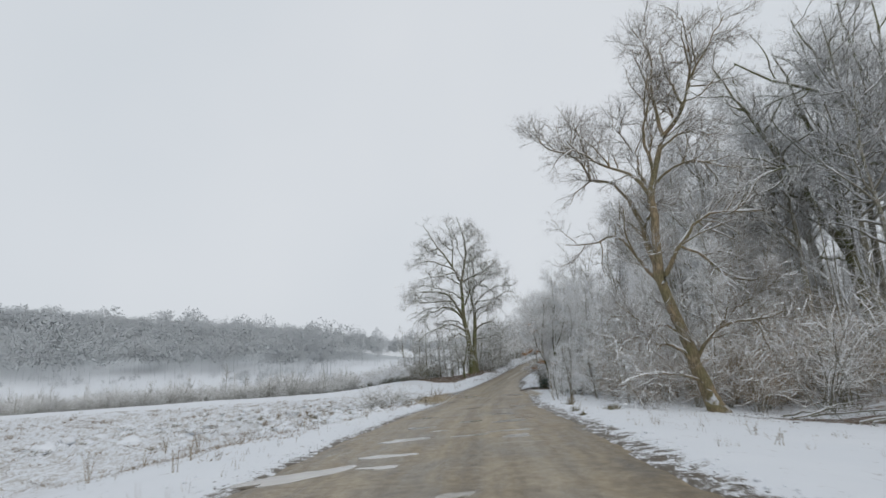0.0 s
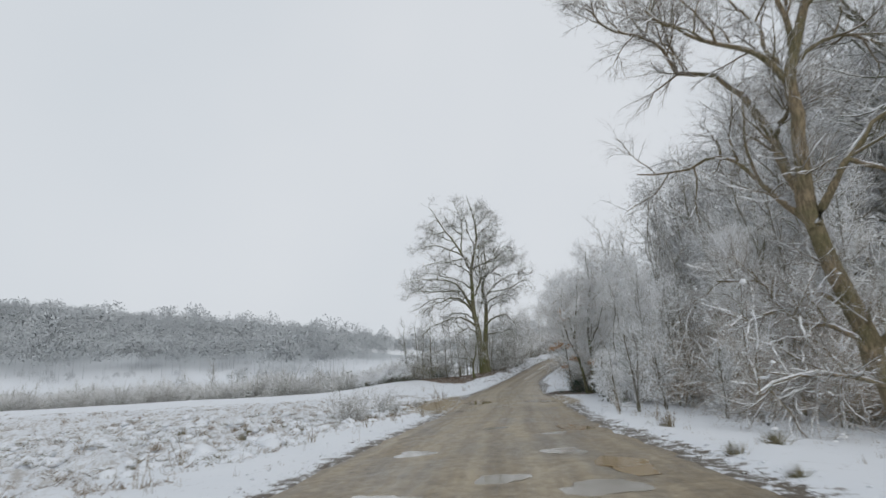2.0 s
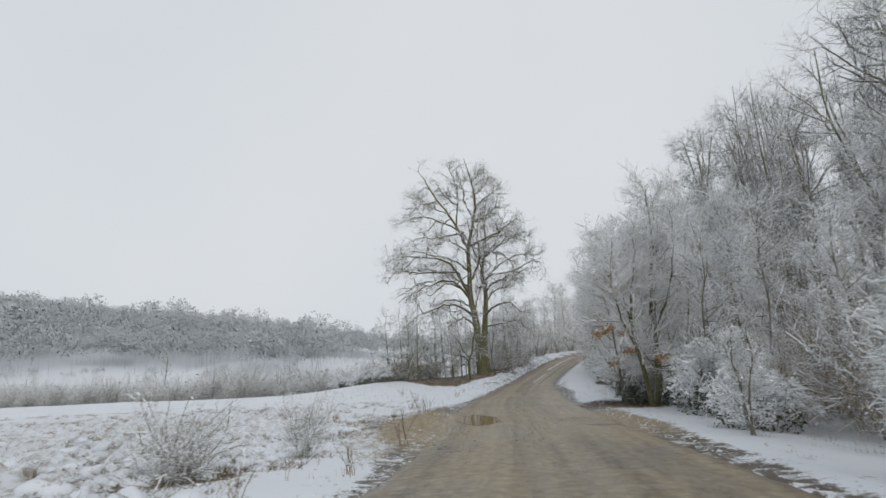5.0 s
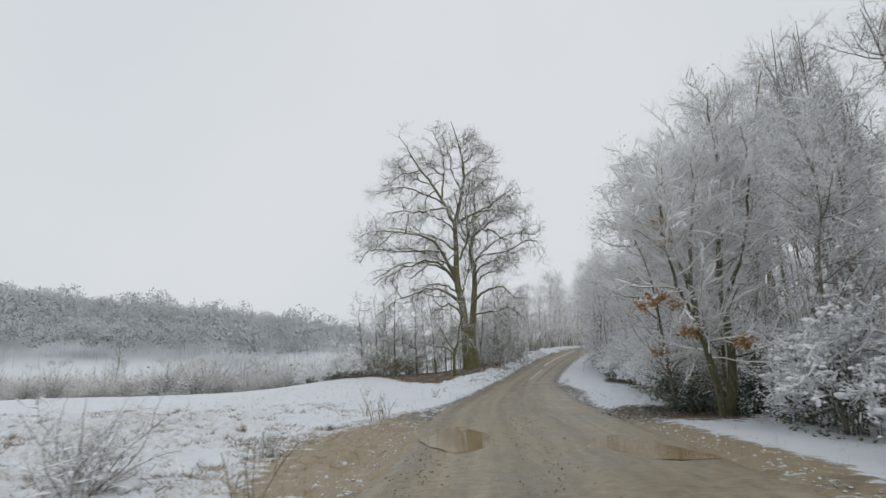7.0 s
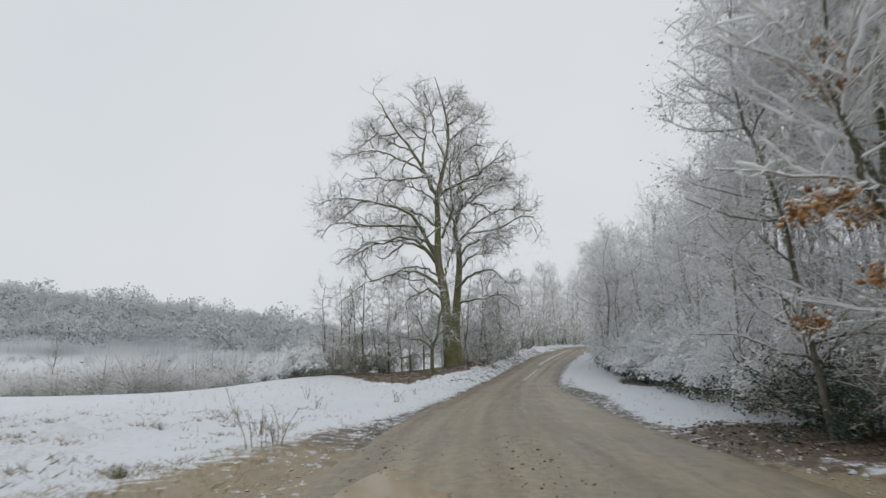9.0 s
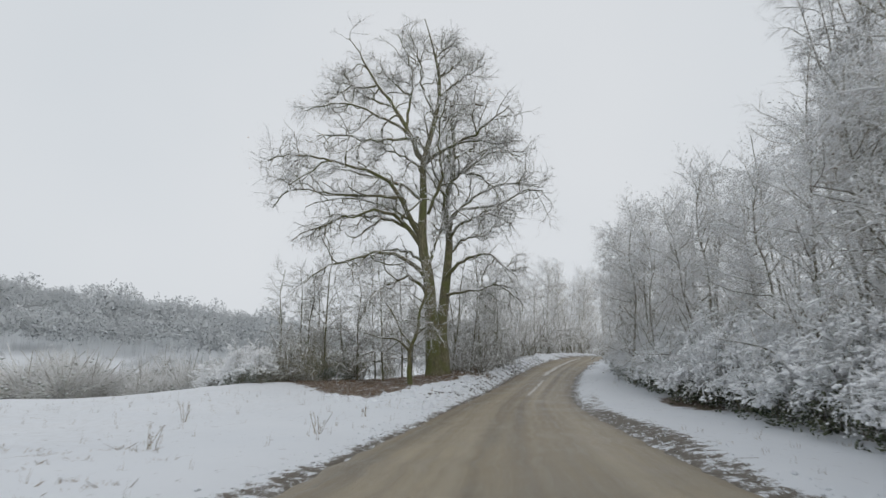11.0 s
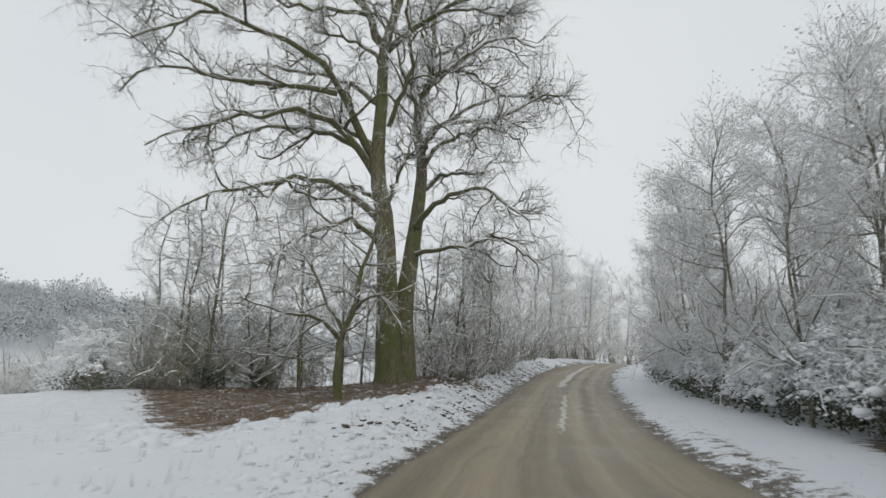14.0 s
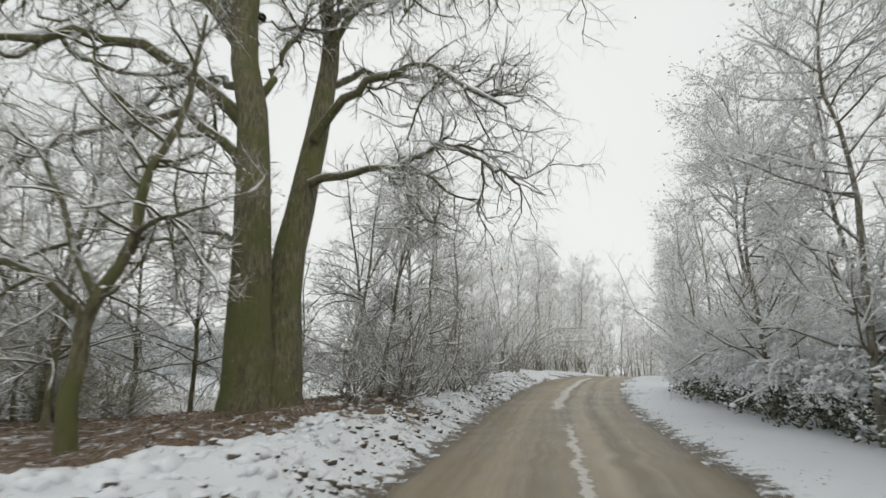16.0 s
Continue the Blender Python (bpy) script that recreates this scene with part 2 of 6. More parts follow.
MAT_GREEN = leaf_material("evergreen_leaf", (0.03, 0.07, 0.05), (0.07, 0.125, 0.08), 0.1)
MAT_OLIVE = leaf_material("bush_leaf", (0.06, 0.08, 0.04), (0.15, 0.165, 0.085), 0.2)
MAT_SCRUB = leaf_material("scrub", (0.25, 0.27, 0.235), (0.36, 0.37, 0.335), 0.35)
MAT_GROUND = ground_material()
MAT_ROAD = road_material()
MAT_WATER = water_material()
MAT_PALE_WATER = pale_water_material()
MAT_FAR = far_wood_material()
MAT_STALK = stem_material()
MAT_TUFT = tuft_material()
MAT_CLOD = clod_material()


# ---- mesh helpers ----
def mesh_object(name, verts, faces, material, parent=None, label="", smooth=True):
    """One mesh object from vertex and face arrays (all faces with the same number of corners)."""
    me = bpy.data.meshes.new(name)
    verts, faces = np.asarray(verts, np.float32), np.asarray(faces, np.int32)
    me.vertices.add(len(verts))
    me.vertices.foreach_set("co", verts.ravel())
    k = faces.shape[1]
    me.loops.add(faces.size)
    me.loops.foreach_set("vertex_index", faces.ravel())
    me.polygons.add(len(faces))
    me.polygons.foreach_set("loop_start", np.arange(0, faces.size, k, dtype=np.int32))
    me.polygons.foreach_set("use_smooth", np.full(len(faces), smooth))
    me.update(calc_edges=True)
    me.validate()
    me.materials.append(material)
    ob = new(name, me)
    if parent is not None:
        ob.parent = parent
    if label:
        tagged(ob, label)
    return ob


def unit(v):
    return v / np.maximum(np.linalg.norm(v, axis=-1, keepdims=True), 1e-9)


def tubes(P, R, k):
    """Tapered tubes along N polylines of n points: vertices and triangles. Two-point shoots run out to a point."""
    N, n, _ = P.shape
    T = unit(np.gradient(P, axis=1))
    ref = np.where(np.abs(T[..., 2:3]) > 0.9, np.array([1.0, 0, 0]), np.array([0, 0, 1.0]))
    A = unit(np.cross(T, ref))
    B = np.cross(T, A)
    ang = np.arange(k) * 2 * np.pi / k
    ring = A[:, :, None] * np.cos(ang)[:, None] + B[:, :, None] * np.sin(ang)[:, None]
    V = P[:, :, None] + ring * R[:, :, None, None]
    if n == 2:
        V = np.concatenate([V[:, 0], P[:, 1:2]], 1)
        c = np.arange(k)
        F = np.stack([c, (c + 1) % k, np.full(k, k)], -1)[None] + (np.arange(N) * (k + 1))[:, None, None]
        return V.reshape(-1, 3), F.reshape(-1, 3)
    i = np.arange(N)[:, None, None] * n * k
    j = np.arange(n - 1)[None, :, None] * k
    c = np.arange(k)[None, None]
    d = (c + 1) % k
    lo_c, lo_d, hi_c, hi_d = np.broadcast_arrays(i + j + c, i + j + d, i + j + k + c, i + j + k + d)
    F = np.stack([lo_c, lo_d, hi_d, lo_c, hi_d, hi_c], -1)
    return V.reshape(-1, 3), F.reshape(-1, 3)


def joined(pieces):
    V, F, off = [], [], 0
    for v, f in pieces:
        V.append(v)
        F.append(f + off)
        off += len(v)
    return np.concatenate(V), np.concatenate(F)


def strand(points, r0, r1, n, rng, wobble=0.0):
    """A smooth limb through a few control points."""
    p = np.asarray(points, float)
    s = np.r_[0, np.cumsum(np.linalg.norm(np.diff(p, axis=0), axis=1))]
    m = np.gradient(p, s, axis=0)
    u = np.linspace(0, s[-1], n)
    k = np.clip(np.searchsorted(s, u, "right") - 1, 0, len(s) - 2)
    h = (s[k + 1] - s[k])[:, None]
    x = ((u - s[k]) / h[:, 0])[:, None]
    q = (2 * x**3 - 3 * x**2 + 1) * p[k] + (x**3 - 2 * x**2 + x) * h * m[k] + (3 * x**2 - 2 * x**3) * p[k + 1] + (x**3 - x**2) * h * m[k + 1]
    q[1:] += rng.normal(0, wobble, (n - 1, 3))
    return q[None], (r0 + (r1 - r0) * (u / s[-1]) ** 0.75)[None]


def sprout(P, R, per, lo, hi, angle, length, n, r, rng, rise=0.0, wob=0.18, fall=0.5, tip=0.35):
    """Side shoots on all the polylines P: per shoots each, between lo and hi of their length. fall: how much shorter towards the tip."""
    N, m, _ = P.shape
    who = np.repeat(np.arange(N), per)
    t = rng.uniform(lo, hi, len(who))
    x = t * (m - 1)
    i = np.minimum(x.astype(int), m - 2)
    w = (x - i)[:, None]
    pos = P[who, i] * (1 - w) + P[who, i + 1] * w
    tan = unit(P[who, i + 1] - P[who, i])
    rad = R[who, i] * (1 - w[:, 0]) + R[who, i + 1] * w[:, 0]
    side = unit(np.cross(tan, rng.normal(size=(len(who), 3))))
    a = np.radians(rng.normal(angle, angle * 0.22, len(who)))[:, None]
    d = unit(tan * np.cos(a) + side * np.sin(a))
    L = (length if np.ndim(length) == 0 else length[who]) * rng.uniform(0.6, 1.25, len(who)) * (1 - fall * t)
    out = np.empty((len(who), n, 3))
    out[:, 0] = pos
    for k in range(1, n):
        d = unit(d + rng.normal(0, wob, d.shape) + np.array([0, 0, rise]))
        pos = pos + d * (L / (n - 1))[:, None]
        out[:, k] = pos
    r0 = np.minimum(r * L / np.mean(L), rad * 0.75)
    return out, r0[:, None] * np.linspace(1, tip, n)[None]


def lengths(P):
    return np.linalg.norm(np.diff(P, axis=1), axis=2).sum(1)


OCTA = np.array([(1, 0, 0), (-1, 0, 0), (0, 1, 0), (0, -1, 0), (0, 0, 1), (0, 0, -1)], float)
OCTA_F = np.array([(0, 2, 4), (2, 1, 4), (1, 3, 4), (3, 0, 4), (2, 0, 5), (1, 2, 5), (3, 1, 5), (0, 3, 5)])


def sphere_mesh(level):
    bm = bmesh.new()
    bmesh.ops.create_icosphere(bm, subdivisions=level, radius=1)
    v = np.array([p.co for p in bm.verts])
    f = np.array([[p.index for p in q.verts] for q in bm.faces])
    bm.free()
    return v, f


ICO, ICO_F = sphere_mesh(1)


def lumps(centres, sizes, rng, flat=0.6, fine=False, stretch=None):
    """Uneven lumps, one at each centre. stretch: a direction along which each is drawn out."""
    base, face = (ICO, ICO_F) if fine else (OCTA, OCTA_F)
    N = len(centres)
    j = base[None] * rng.uniform(0.65, 1.3, (N, len(base), 1))
    j = j * np.array([1, 1, flat])
    v = j * np.asarray(sizes)[:, None, None]
    if stretch is not None:
        along = (v * stretch[:, None]).sum(-1, keepdims=True)
        v = v + along * stretch[:, None] * 0.5
    v = v + np.asarray(centres)[:, None]
    f = face[None] + (np.arange(N) * len(base))[:, None, None]
    return v.reshape(-1, 3), f.reshape(-1, 3)


def blades(root, tipp, width, rng):
    """Thin three-sided blades from root to tip."""
    return tubes(np.stack([root, tipp], 1), np.repeat(np.asarray(width)[:, None], 2, 1), 3)


def leaves(centres, size, rng, flat=1.0):
    """Small curled leaves: two triangles folded along the rib, each a closed thin wedge."""
    N = len(centres)
    a = unit(rng.normal(size=(N, 3)) * np.array([1, 1, flat]))
    b = unit(np.cross(a, rng.normal(size=(N, 3)) * np.array([flat, flat, 1])))
    c = np.cross(a, b)
    s = (size * rng.uniform(0.6, 1.3, N))[:, None]
    v = np.stack([centres - a * s, centres + b * s * 0.55 + c * s * 0.2, centres + a * s, centres - b * s * 0.55 + c * s * 0.2, centres - c * s * 0.12], 1)
    f = np.array([(0, 1, 4), (1, 2, 4), (2, 3, 4), (3, 0, 4), (0, 2, 1), (0, 3, 2)])
    return v.reshape(-1, 3), (f[None] + (np.arange(N) * 5)[:, None, None]).reshape(-1, 3)


# ---- the lie of the land ----
ROAD_Y = [-40, -10, 7, 15, 22, 27, 36, 47, 57, 64, 70, 78, 82, 86, 92, 100, 110, 118, 126, 136, 150]
ROAD_L = [-3.9, -3.85, -3.75, -3.3, -2.65, -2.15, -1.0, 0.0, 0.5, 1.4, 2.6, 4.3, 5.5, 6.8, 8.4, 10.6, 14.2, 17.6, 21.8, 27.5, 36.5]
ROAD_R = [2.7, 2.7, 2.9, 3.5, 3.8, 3.9, 5.0, 6.2, 6.9, 7.7, 8.5, 9.5, 10.3, 11.4, 13.1, 15.6, 19.4, 23.0, 27.4, 33.5, 43.0]
PROF_Y = [-60, -20, 0, 10, 20, 33, 40, 45, 57, 64, 72, 79, 88, 95, 102, 110, 118, 126, 140, 170]
PROF_Z = [0.3, 0.1, -0.03, -0.18, -0.34, -0.63, -0.85, -1.0, -1.07, -1.03, -0.97, -0.8, -0.3, 0.12, 0.62, 1.35, 2.1, 2.7, 3.1, 3.2]


def smooth_interp(y, ys, vs):
    """Linear interpolation, rounded off over a few metres."""
    return sum(w * np.interp(y + o, ys, vs) for o, w in ((-5, 0.1), (-2.5, 0.2), (0, 0.4), (2.5, 0.2), (5, 0.1)))


def step(x, a, b):
    t = np.clip((x - a) / (b - a), 0, 1)
    return t * t * (3 - 2 * t)


def ripple(x, y, scale, seed):
    """Smooth value noise from a few turned sine waves."""
    r = np.random.default_rng(seed)
    z = np.zeros(np.broadcast(x, y).shape)
    for _ in range(7):
        a, p, k = r.uniform(0, 6.28), r.uniform(0, 6.28), r.uniform(0.6, 1.7) / scale
        z = z + np.sin((x * np.cos(a) + y * np.sin(a)) * k * 6.28 + p)
    return z / 7


HILL_U = [0.0, 0.065, 0.14, 0.24, 0.35, 0.54, 0.8, 1.3, 3.0]
HILL_H = [11, 14, 20, 29, 37, 46, 55, 65, 72]


def land(x, y):
    """Height of the ground, without the road's own cut."""
    x, y = np.asarray(x, float), np.asarray(y, float)
    p = smooth_interp(y, PROF_Y, PROF_Z)
    L, R = smooth_interp(y, ROAD_Y, ROAD_L), smooth_interp(y, ROAD_Y, ROAD_R)
    el, er = np.maximum(L - x, 0), np.maximum(x - R, 0)
    # left: a low bank, then the meadow, which ends in a soft brow
    bank = 0.12 + 0.36 * step(y, 74, 86) + 0.06 * ripple(x, y, 4.0, 3) + step(y, 74, 82) * (0.18 * ripple(x, y, 1.6, 14) + 0.16 * ripple(x, y, 0.8, 15))
    left = p + bank * step(el, 0.1, 1.3) * (1 - 0.6 * step(el, 2.5, 7))
    tussock = np.maximum(ripple(x, y, 1.5, 7) + 0.6 * ripple(x, y, 0.8, 13), -0.1) * (1 - step(y, 56, 70)) * step(y, 14, 24)
    meadow = -0.78 + 0.10 * ripple(x, y, 14, 5) + 0.05 * ripple(x, y, 2.2, 6) + 0.55 * tussock + 0.016 * np.maximum(-x - 15, 0) * (1 - step(y, 70, 120))
    meadow = meadow + (0.42 * step(y, 66, 82) + 0.6 * step(y, 83, 93)) * step(x, -22, -6)
    left = left + (meadow - left) * step(el, 2.0, 9.0) + 0.3 * step(y, 87, 93) * step(el, 1.5, 4) * (1 - step(el, 5, 9))
    brow = step(y + 0.25 * (x + 30), 88, 150)
    left = left - 2.6 * brow * step(el, 10, 30)
    # right: a snowy shelf that falls to the foot of the wood
    dip = (0.03 + 0.10 * (1 - step(y, 34, 56))) * np.minimum(er, 12)
    right = p + 0.14 * step(er, 0.05, 0.9) - dip + 0.05 * ripple(x, y, 3.0, 8) * step(er, 0.3, 2) + 0.04 * np.maximum(er - 16, 0)
    z = np.where(x < L, left, np.where(x > R, right, p))
    # far hills
    dist = np.hypot(x, y)
    u = np.maximum(-x, 0) / np.maximum(y, 60)
    top = np.interp(u, HILL_U, HILL_H)
    rise = step(dist, 170, 560) * (x < 60) + step(dist, 300, 700) * (x >= 60)
    z = z + rise * (top + 5) * (1 + 0.06 * ripple(x, y, 120, 11)) + 1.2 * ripple(x, y, 60, 12) * step(dist, 130, 220)
    return z


PALE_PUDDLES = [
    (-2.75, 10.5, 1.0, 0.45, 0.75), (-1.35, 10.6, 0.28, 0.24, 0.1), (-1.3, 12.2, 0.5, 0.32, 0.0), (0.0, 7.7, 0.22, 0.2, 0.0), (-1.2, 15.2, 0.55, 0.45, 0.1),
    (1.55, 14.1, 0.3, 0.4, 0.0), (-1.0, 18.7, 0.38, 0.5, 0.1), (1.55, 15.6, 0.5, 0.3, 0.0), (0.45, 15.1, 0.4, 0.26, 0.1), (-0.4, 17.0, 0.3, 0.2, 0.2),
]
PALE_PUDDLES += [
    (0.6, 19.8, 0.35, 0.4, 0.0), (1.8, 18.7, 0.4, 0.6, 0.0), (1.1, 28.6, 0.28, 0.4, 0.0), (2.4, 25.9, 0.3, 0.35, 0.0), (-0.9, 23.5, 0.4, 0.5, 0.0), (2.0, 22.4, 0.35, 0.5, 0.1),
]
BROWN_PUDDLES = [(1.5, 50.2, 0.95, 2.1, 0.05), (5.0, 47.6, 0.8, 1.7, 0.2), (3.2, 27.5, 0.4, 1.0, 0.1), (2.6, 20.5, 0.4, 0.8, 0.0)]


PALE_PUDDLES = [(x, y, rx * 1.3, ry * 0.95, turn) for x, y, rx, ry, turn in PALE_PUDDLES]
BROWN_PUDDLES = [(x, y, rx * 1.15, ry * 1.15, turn) for x, y, rx, ry, turn in BROWN_PUDDLES]


def road_height(x, y, hollows=True):
    p = smooth_interp(y, PROF_Y, PROF_Z)
    L, R = smooth_interp(y, ROAD_Y, ROAD_L), smooth_interp(y, ROAD_Y, ROAD_R)
    q = (x - L) / (R - L)
    rut = sum(np.exp(-(((q - c) / 0.07) ** 2)) for c in (0.2, 0.45, 0.58, 0.83))
    rough = 1 - 0.75 * step(y, 58, 68)
    z = p + 0.04 * (1 - (2 * q - 1) ** 2) - 0.018 * rut + (0.016 * ripple(x, y, 1.6, 21) + 0.012 * ripple(x, y, 0.5, 22)) * rough + 0.01
    for cx, cy, rx, ry, turn in (PALE_PUDDLES + BROWN_PUDDLES) if hollows else ():
        c, s = math.cos(turn), math.sin(turn)
        u, v = (x - cx) * c + (y - cy) * s, -(x - cx) * s + (y - cy) * c
        z = z - 0.05 * np.exp(-1.2 * ((u / rx) ** 2 + (v / ry) ** 2) ** 1.5)
    return z


def graded(parts):
    """Grid lines: (from, to, step), each stretch with its own spacing."""
    return np.unique(np.concatenate([np.arange(a, b, s) for a, b, s in parts]).round(3))


def grid_faces(nx, ny):
    i = np.arange(ny - 1)[:, None] * nx + np.arange(nx - 1)[None]
    return np.stack([i, i + 1, i + nx + 1, i + nx], -1).reshape(-1, 4)


def set_attribute(ob, name, values):
    a = ob.data.attributes.new(name, "FLOAT", "POINT")
    a.data.foreach_set("value", np.asarray(values, np.float32).ravel())


xs = graded([(-1500, -400, 60), (-400, -120, 14), (-120, -40, 4), (-40, -12, 0.7), (-12, 18, 0.3), (18, 60, 2.0), (60, 200, 14), (200, 1500.1, 100)])
ys = graded([(-300, -30, 30), (-30, 0, 3), (0, 100, 0.42), (100, 160, 1.2), (160, 420, 10), (420, 1500.1, 45)])
GX, GY = np.meshgrid(xs, ys)
GL, GR = smooth_interp(GY, ROAD_Y, ROAD_L), smooth_interp(GY, ROAD_Y, ROAD_R)
inside = (GX > GL + 0.15) & (GX < GR - 0.15) & (GY > -36) & (GY < 148)
GZ = land(GX, GY) - 0.14 * inside
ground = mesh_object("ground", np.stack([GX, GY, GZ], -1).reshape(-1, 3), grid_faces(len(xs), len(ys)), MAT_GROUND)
tagged(ground, "snow-covered meadow and verges with soil showing through", "ground", kind="structure")
EL, ER = np.maximum(GL - GX, 0), np.maximum(GX - GR, 0)
wide_l = 0.3 + 0.2 * ripple(GX, GY, 3.0, 31) + 2.6 * np.exp(-(((GY - 49) / 7.5) ** 2)) + 0.5 * np.exp(-(((GY - 58) / 6) ** 2))
wide_r = 0.42 + 0.22 * (1 - step(GY, 36, 46)) + 0.24 * ripple(GX, GY, 2.5, 32) + 0.9 * np.exp(-(((GY - 46) / 6) ** 2)) + 0.7 * np.exp(-(((GY - 69) / 5) ** 2))
soil = (1 - step(EL, wide_l * 0.55, wide_l * 1.25)) * (GX < (GL + GR) / 2) + (1 - step(ER, wide_r * 0.5, wide_r * 1.2)) * (GX >= (GL + GR) / 2)
soil = soil + 0.33 * step(GY, 74, 80) * (1 - step(EL, 1.0, 3.2)) * (GX < GL) + 0.12 * (ER > 0) * (1 - step(ER, 0.6, 2.2)) * step(GY, 60, 66)
soil = soil + 0.75 * np.exp(-(((ER - 0.5 - (GY - 73) * 0.055) / 0.3) ** 2)) * step(GY, 68, 73) * (1 - step(GY, 79, 88)) * (ER > 0)
soil = soil * (GY > -40) * (GY < 150)
gravel = np.exp(-(((GY - 49) / 7.5) ** 2))
set_attribute(ground, "gravel", 0.2 + 0.8 * gravel)
set_attribute(ground, "soil", soil * (0.66 + 0.34 * gravel))


def oval(x, y, cx, cy, rx, ry, turn=0.0):
    c, s = math.cos(turn), math.sin(turn)
    u, v = (x - cx) * c + (y - cy) * s, -(x - cx) * s + (y - cy) * c
    return 1 - step(np.hypot(u / rx, v / ry), 0.55, 1.25)


OAK_X = [-14, -9, -5.3, -3, -0.8, 0.5, 1.1, 1.9, 2.9, 4.9, 6.0, 7.2, 9]
OAK_Y = [100, 96, 91, 86, 81.5, 80.0, 80.4, 81.6, 84.6, 87.2, 91.4, 94.6, 103]


def oak_floor(x, y):
    """The leaf-strewn floor under the oak, behind the snowy bank."""
    return step(y - np.interp(x, OAK_X, OAK_Y) + 0.5 * ripple(x, y, 2.0, 47), -0.5, 1.2) * (1 - step(y, 96, 103)) * (x > -13)


litter = np.maximum.reduce([
    oval(GX, GY, 8.5, 54.3, 2.4, 3.3, -0.1), oak_floor(GX, GY), 0.9 * oval(GX, GY, -4.8, 37.0, 1.7, 0.8), 0.75 * oval(GX, GY, -8.5, 33.6, 2.6, 0.6, 0.1), oval(GX, GY, 5.4, 95.0, 2.6, 5.0, 0.2),
    0.8 * oval(GX, GY, 17.5, 23.5, 6.5, 1.5, 0.2), 0.58 * step(GX + 4 * ripple(GX, GY, 7, 44), 13.5, 19) * step(ER + 2 * ripple(GX, GY, 4, 45), 3.5, 7.5) * (0.75 + 0.7 * ripple(GX, GY, 3, 46)), oval(GX, GY, 14.5, 78.5, 1.2, 4.0, -0.25), 0.62 * step(-ripple(GX, GY, 1.5, 7) - 0.6 * ripple(GX, GY, 0.8, 13), 0.22, 0.5) * step(GY, 24, 30) * (1 - step(GY, 40, 47)) * step(EL, 2.5, 4) * step(GX, -19, -14), 0.8 * oval(GX, GY, 4.0, 101, 5, 5),
])
set_attribute(ground, "litter", litter * np.where(GX < 6.5, 0.74, 0.95))
set_attribute(ground, "meadow", (GX < GL - 3) * (1 - 0.75 * step(GY, 52, 62)) * (GY < 110) * (0.55 + 0.45 * ripple(GX, GY, 9, 41)) * step(EL, 3, 8))

# how strongly the far slopes take the painted haze grey
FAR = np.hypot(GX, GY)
set_attribute(ground, "hazed_floor", step(FAR + 55 * ripple(GX, GY, 110, 92) - 85 * (1 - step(-GX / np.maximum(GY, 60), 0.16, 0.30)), 295, 350))

# road
along = np.arange(-38, 148.01, 0.22)
across = np.linspace(0, 1, 33)
A, Q = np.meshgrid(along, across, indexing="ij")
RL, RR = smooth_interp(A, ROAD_Y, ROAD_L), smooth_interp(A, ROAD_Y, ROAD_R)
ragged = 0.16 * ripple(A, A * 0 + 3, 1.7, 51) * (1 - Q) - 0.16 * ripple(A, A * 0 + 9, 1.9, 52) * Q
RX = RL - 0.12 + (RR - RL + 0.24) * Q + ragged
RZ = road_height(RX, A) - 0.07 * step(np.abs(2 * Q - 1), 0.9, 1.0)
road = mesh_object("road", np.stack([RX, A, RZ], -1).reshape(-1, 3), grid_faces(len(across), len(along)), MAT_ROAD)
tagged(road, "wet muddy brown country road with wheel ruts", "road", kind="structure")
uvl = road.data.uv_layers.new(name="UVMap")
idx = np.empty(len(road.data.loops), np.int32)
road.data.loops.foreach_get("vertex_index", idx)
uvl.data.foreach_set("uv", np.stack([(Q * 5.2).ravel()[idx], A.ravel()[idx]], -1).astype(np.float32).ravel())
strip = sum(np.exp(-(((Q - c - 0.02 * ripple(A, A * 0, 6, 61)) / w) ** 2)) * step(A, a0, a0 + 4) * (1 - step(A, a1 - 4, a1)) for c, w, a0, a1 in ((0.46, 0.07, 96, 124), (0.53, 0.035, 80, 97)))
set_attribute(road, "track", (0.3 + 0.7 * step(A, 56, 66)) * (sum(np.exp(-(((Q - c) / 0.075) ** 2)) for c in (0.24, 0.36, 0.62, 0.80)) - sum(np.exp(-(((Q - c) / 0.03) ** 2)) for c in (0.42, 0.53, 0.13, 0.70)) - 1.2 * (np.abs(2 * Q - 1) > 0.9)))
set_attribute(road, "clay_sheen", step(A, 38, 46) * (1 - 0.5 * step(A, 66, 76)))
set_attribute(road, "mire", 1 - step(A, 54, 66))
set_attribute(road, "slush", np.clip(strip, 0, 1) * 0.75 + 0.2 * (np.abs(2 * Q - 1) > 0.95))
set_attribute(road, "ripple", (1 - step(A, 34, 44)) * np.clip(np.exp(-(((Q - 0.28) / 0.12) ** 2)) + np.exp(-(((Q - 0.72) / 0.12) ** 2)), 0, 1) * 0.75)


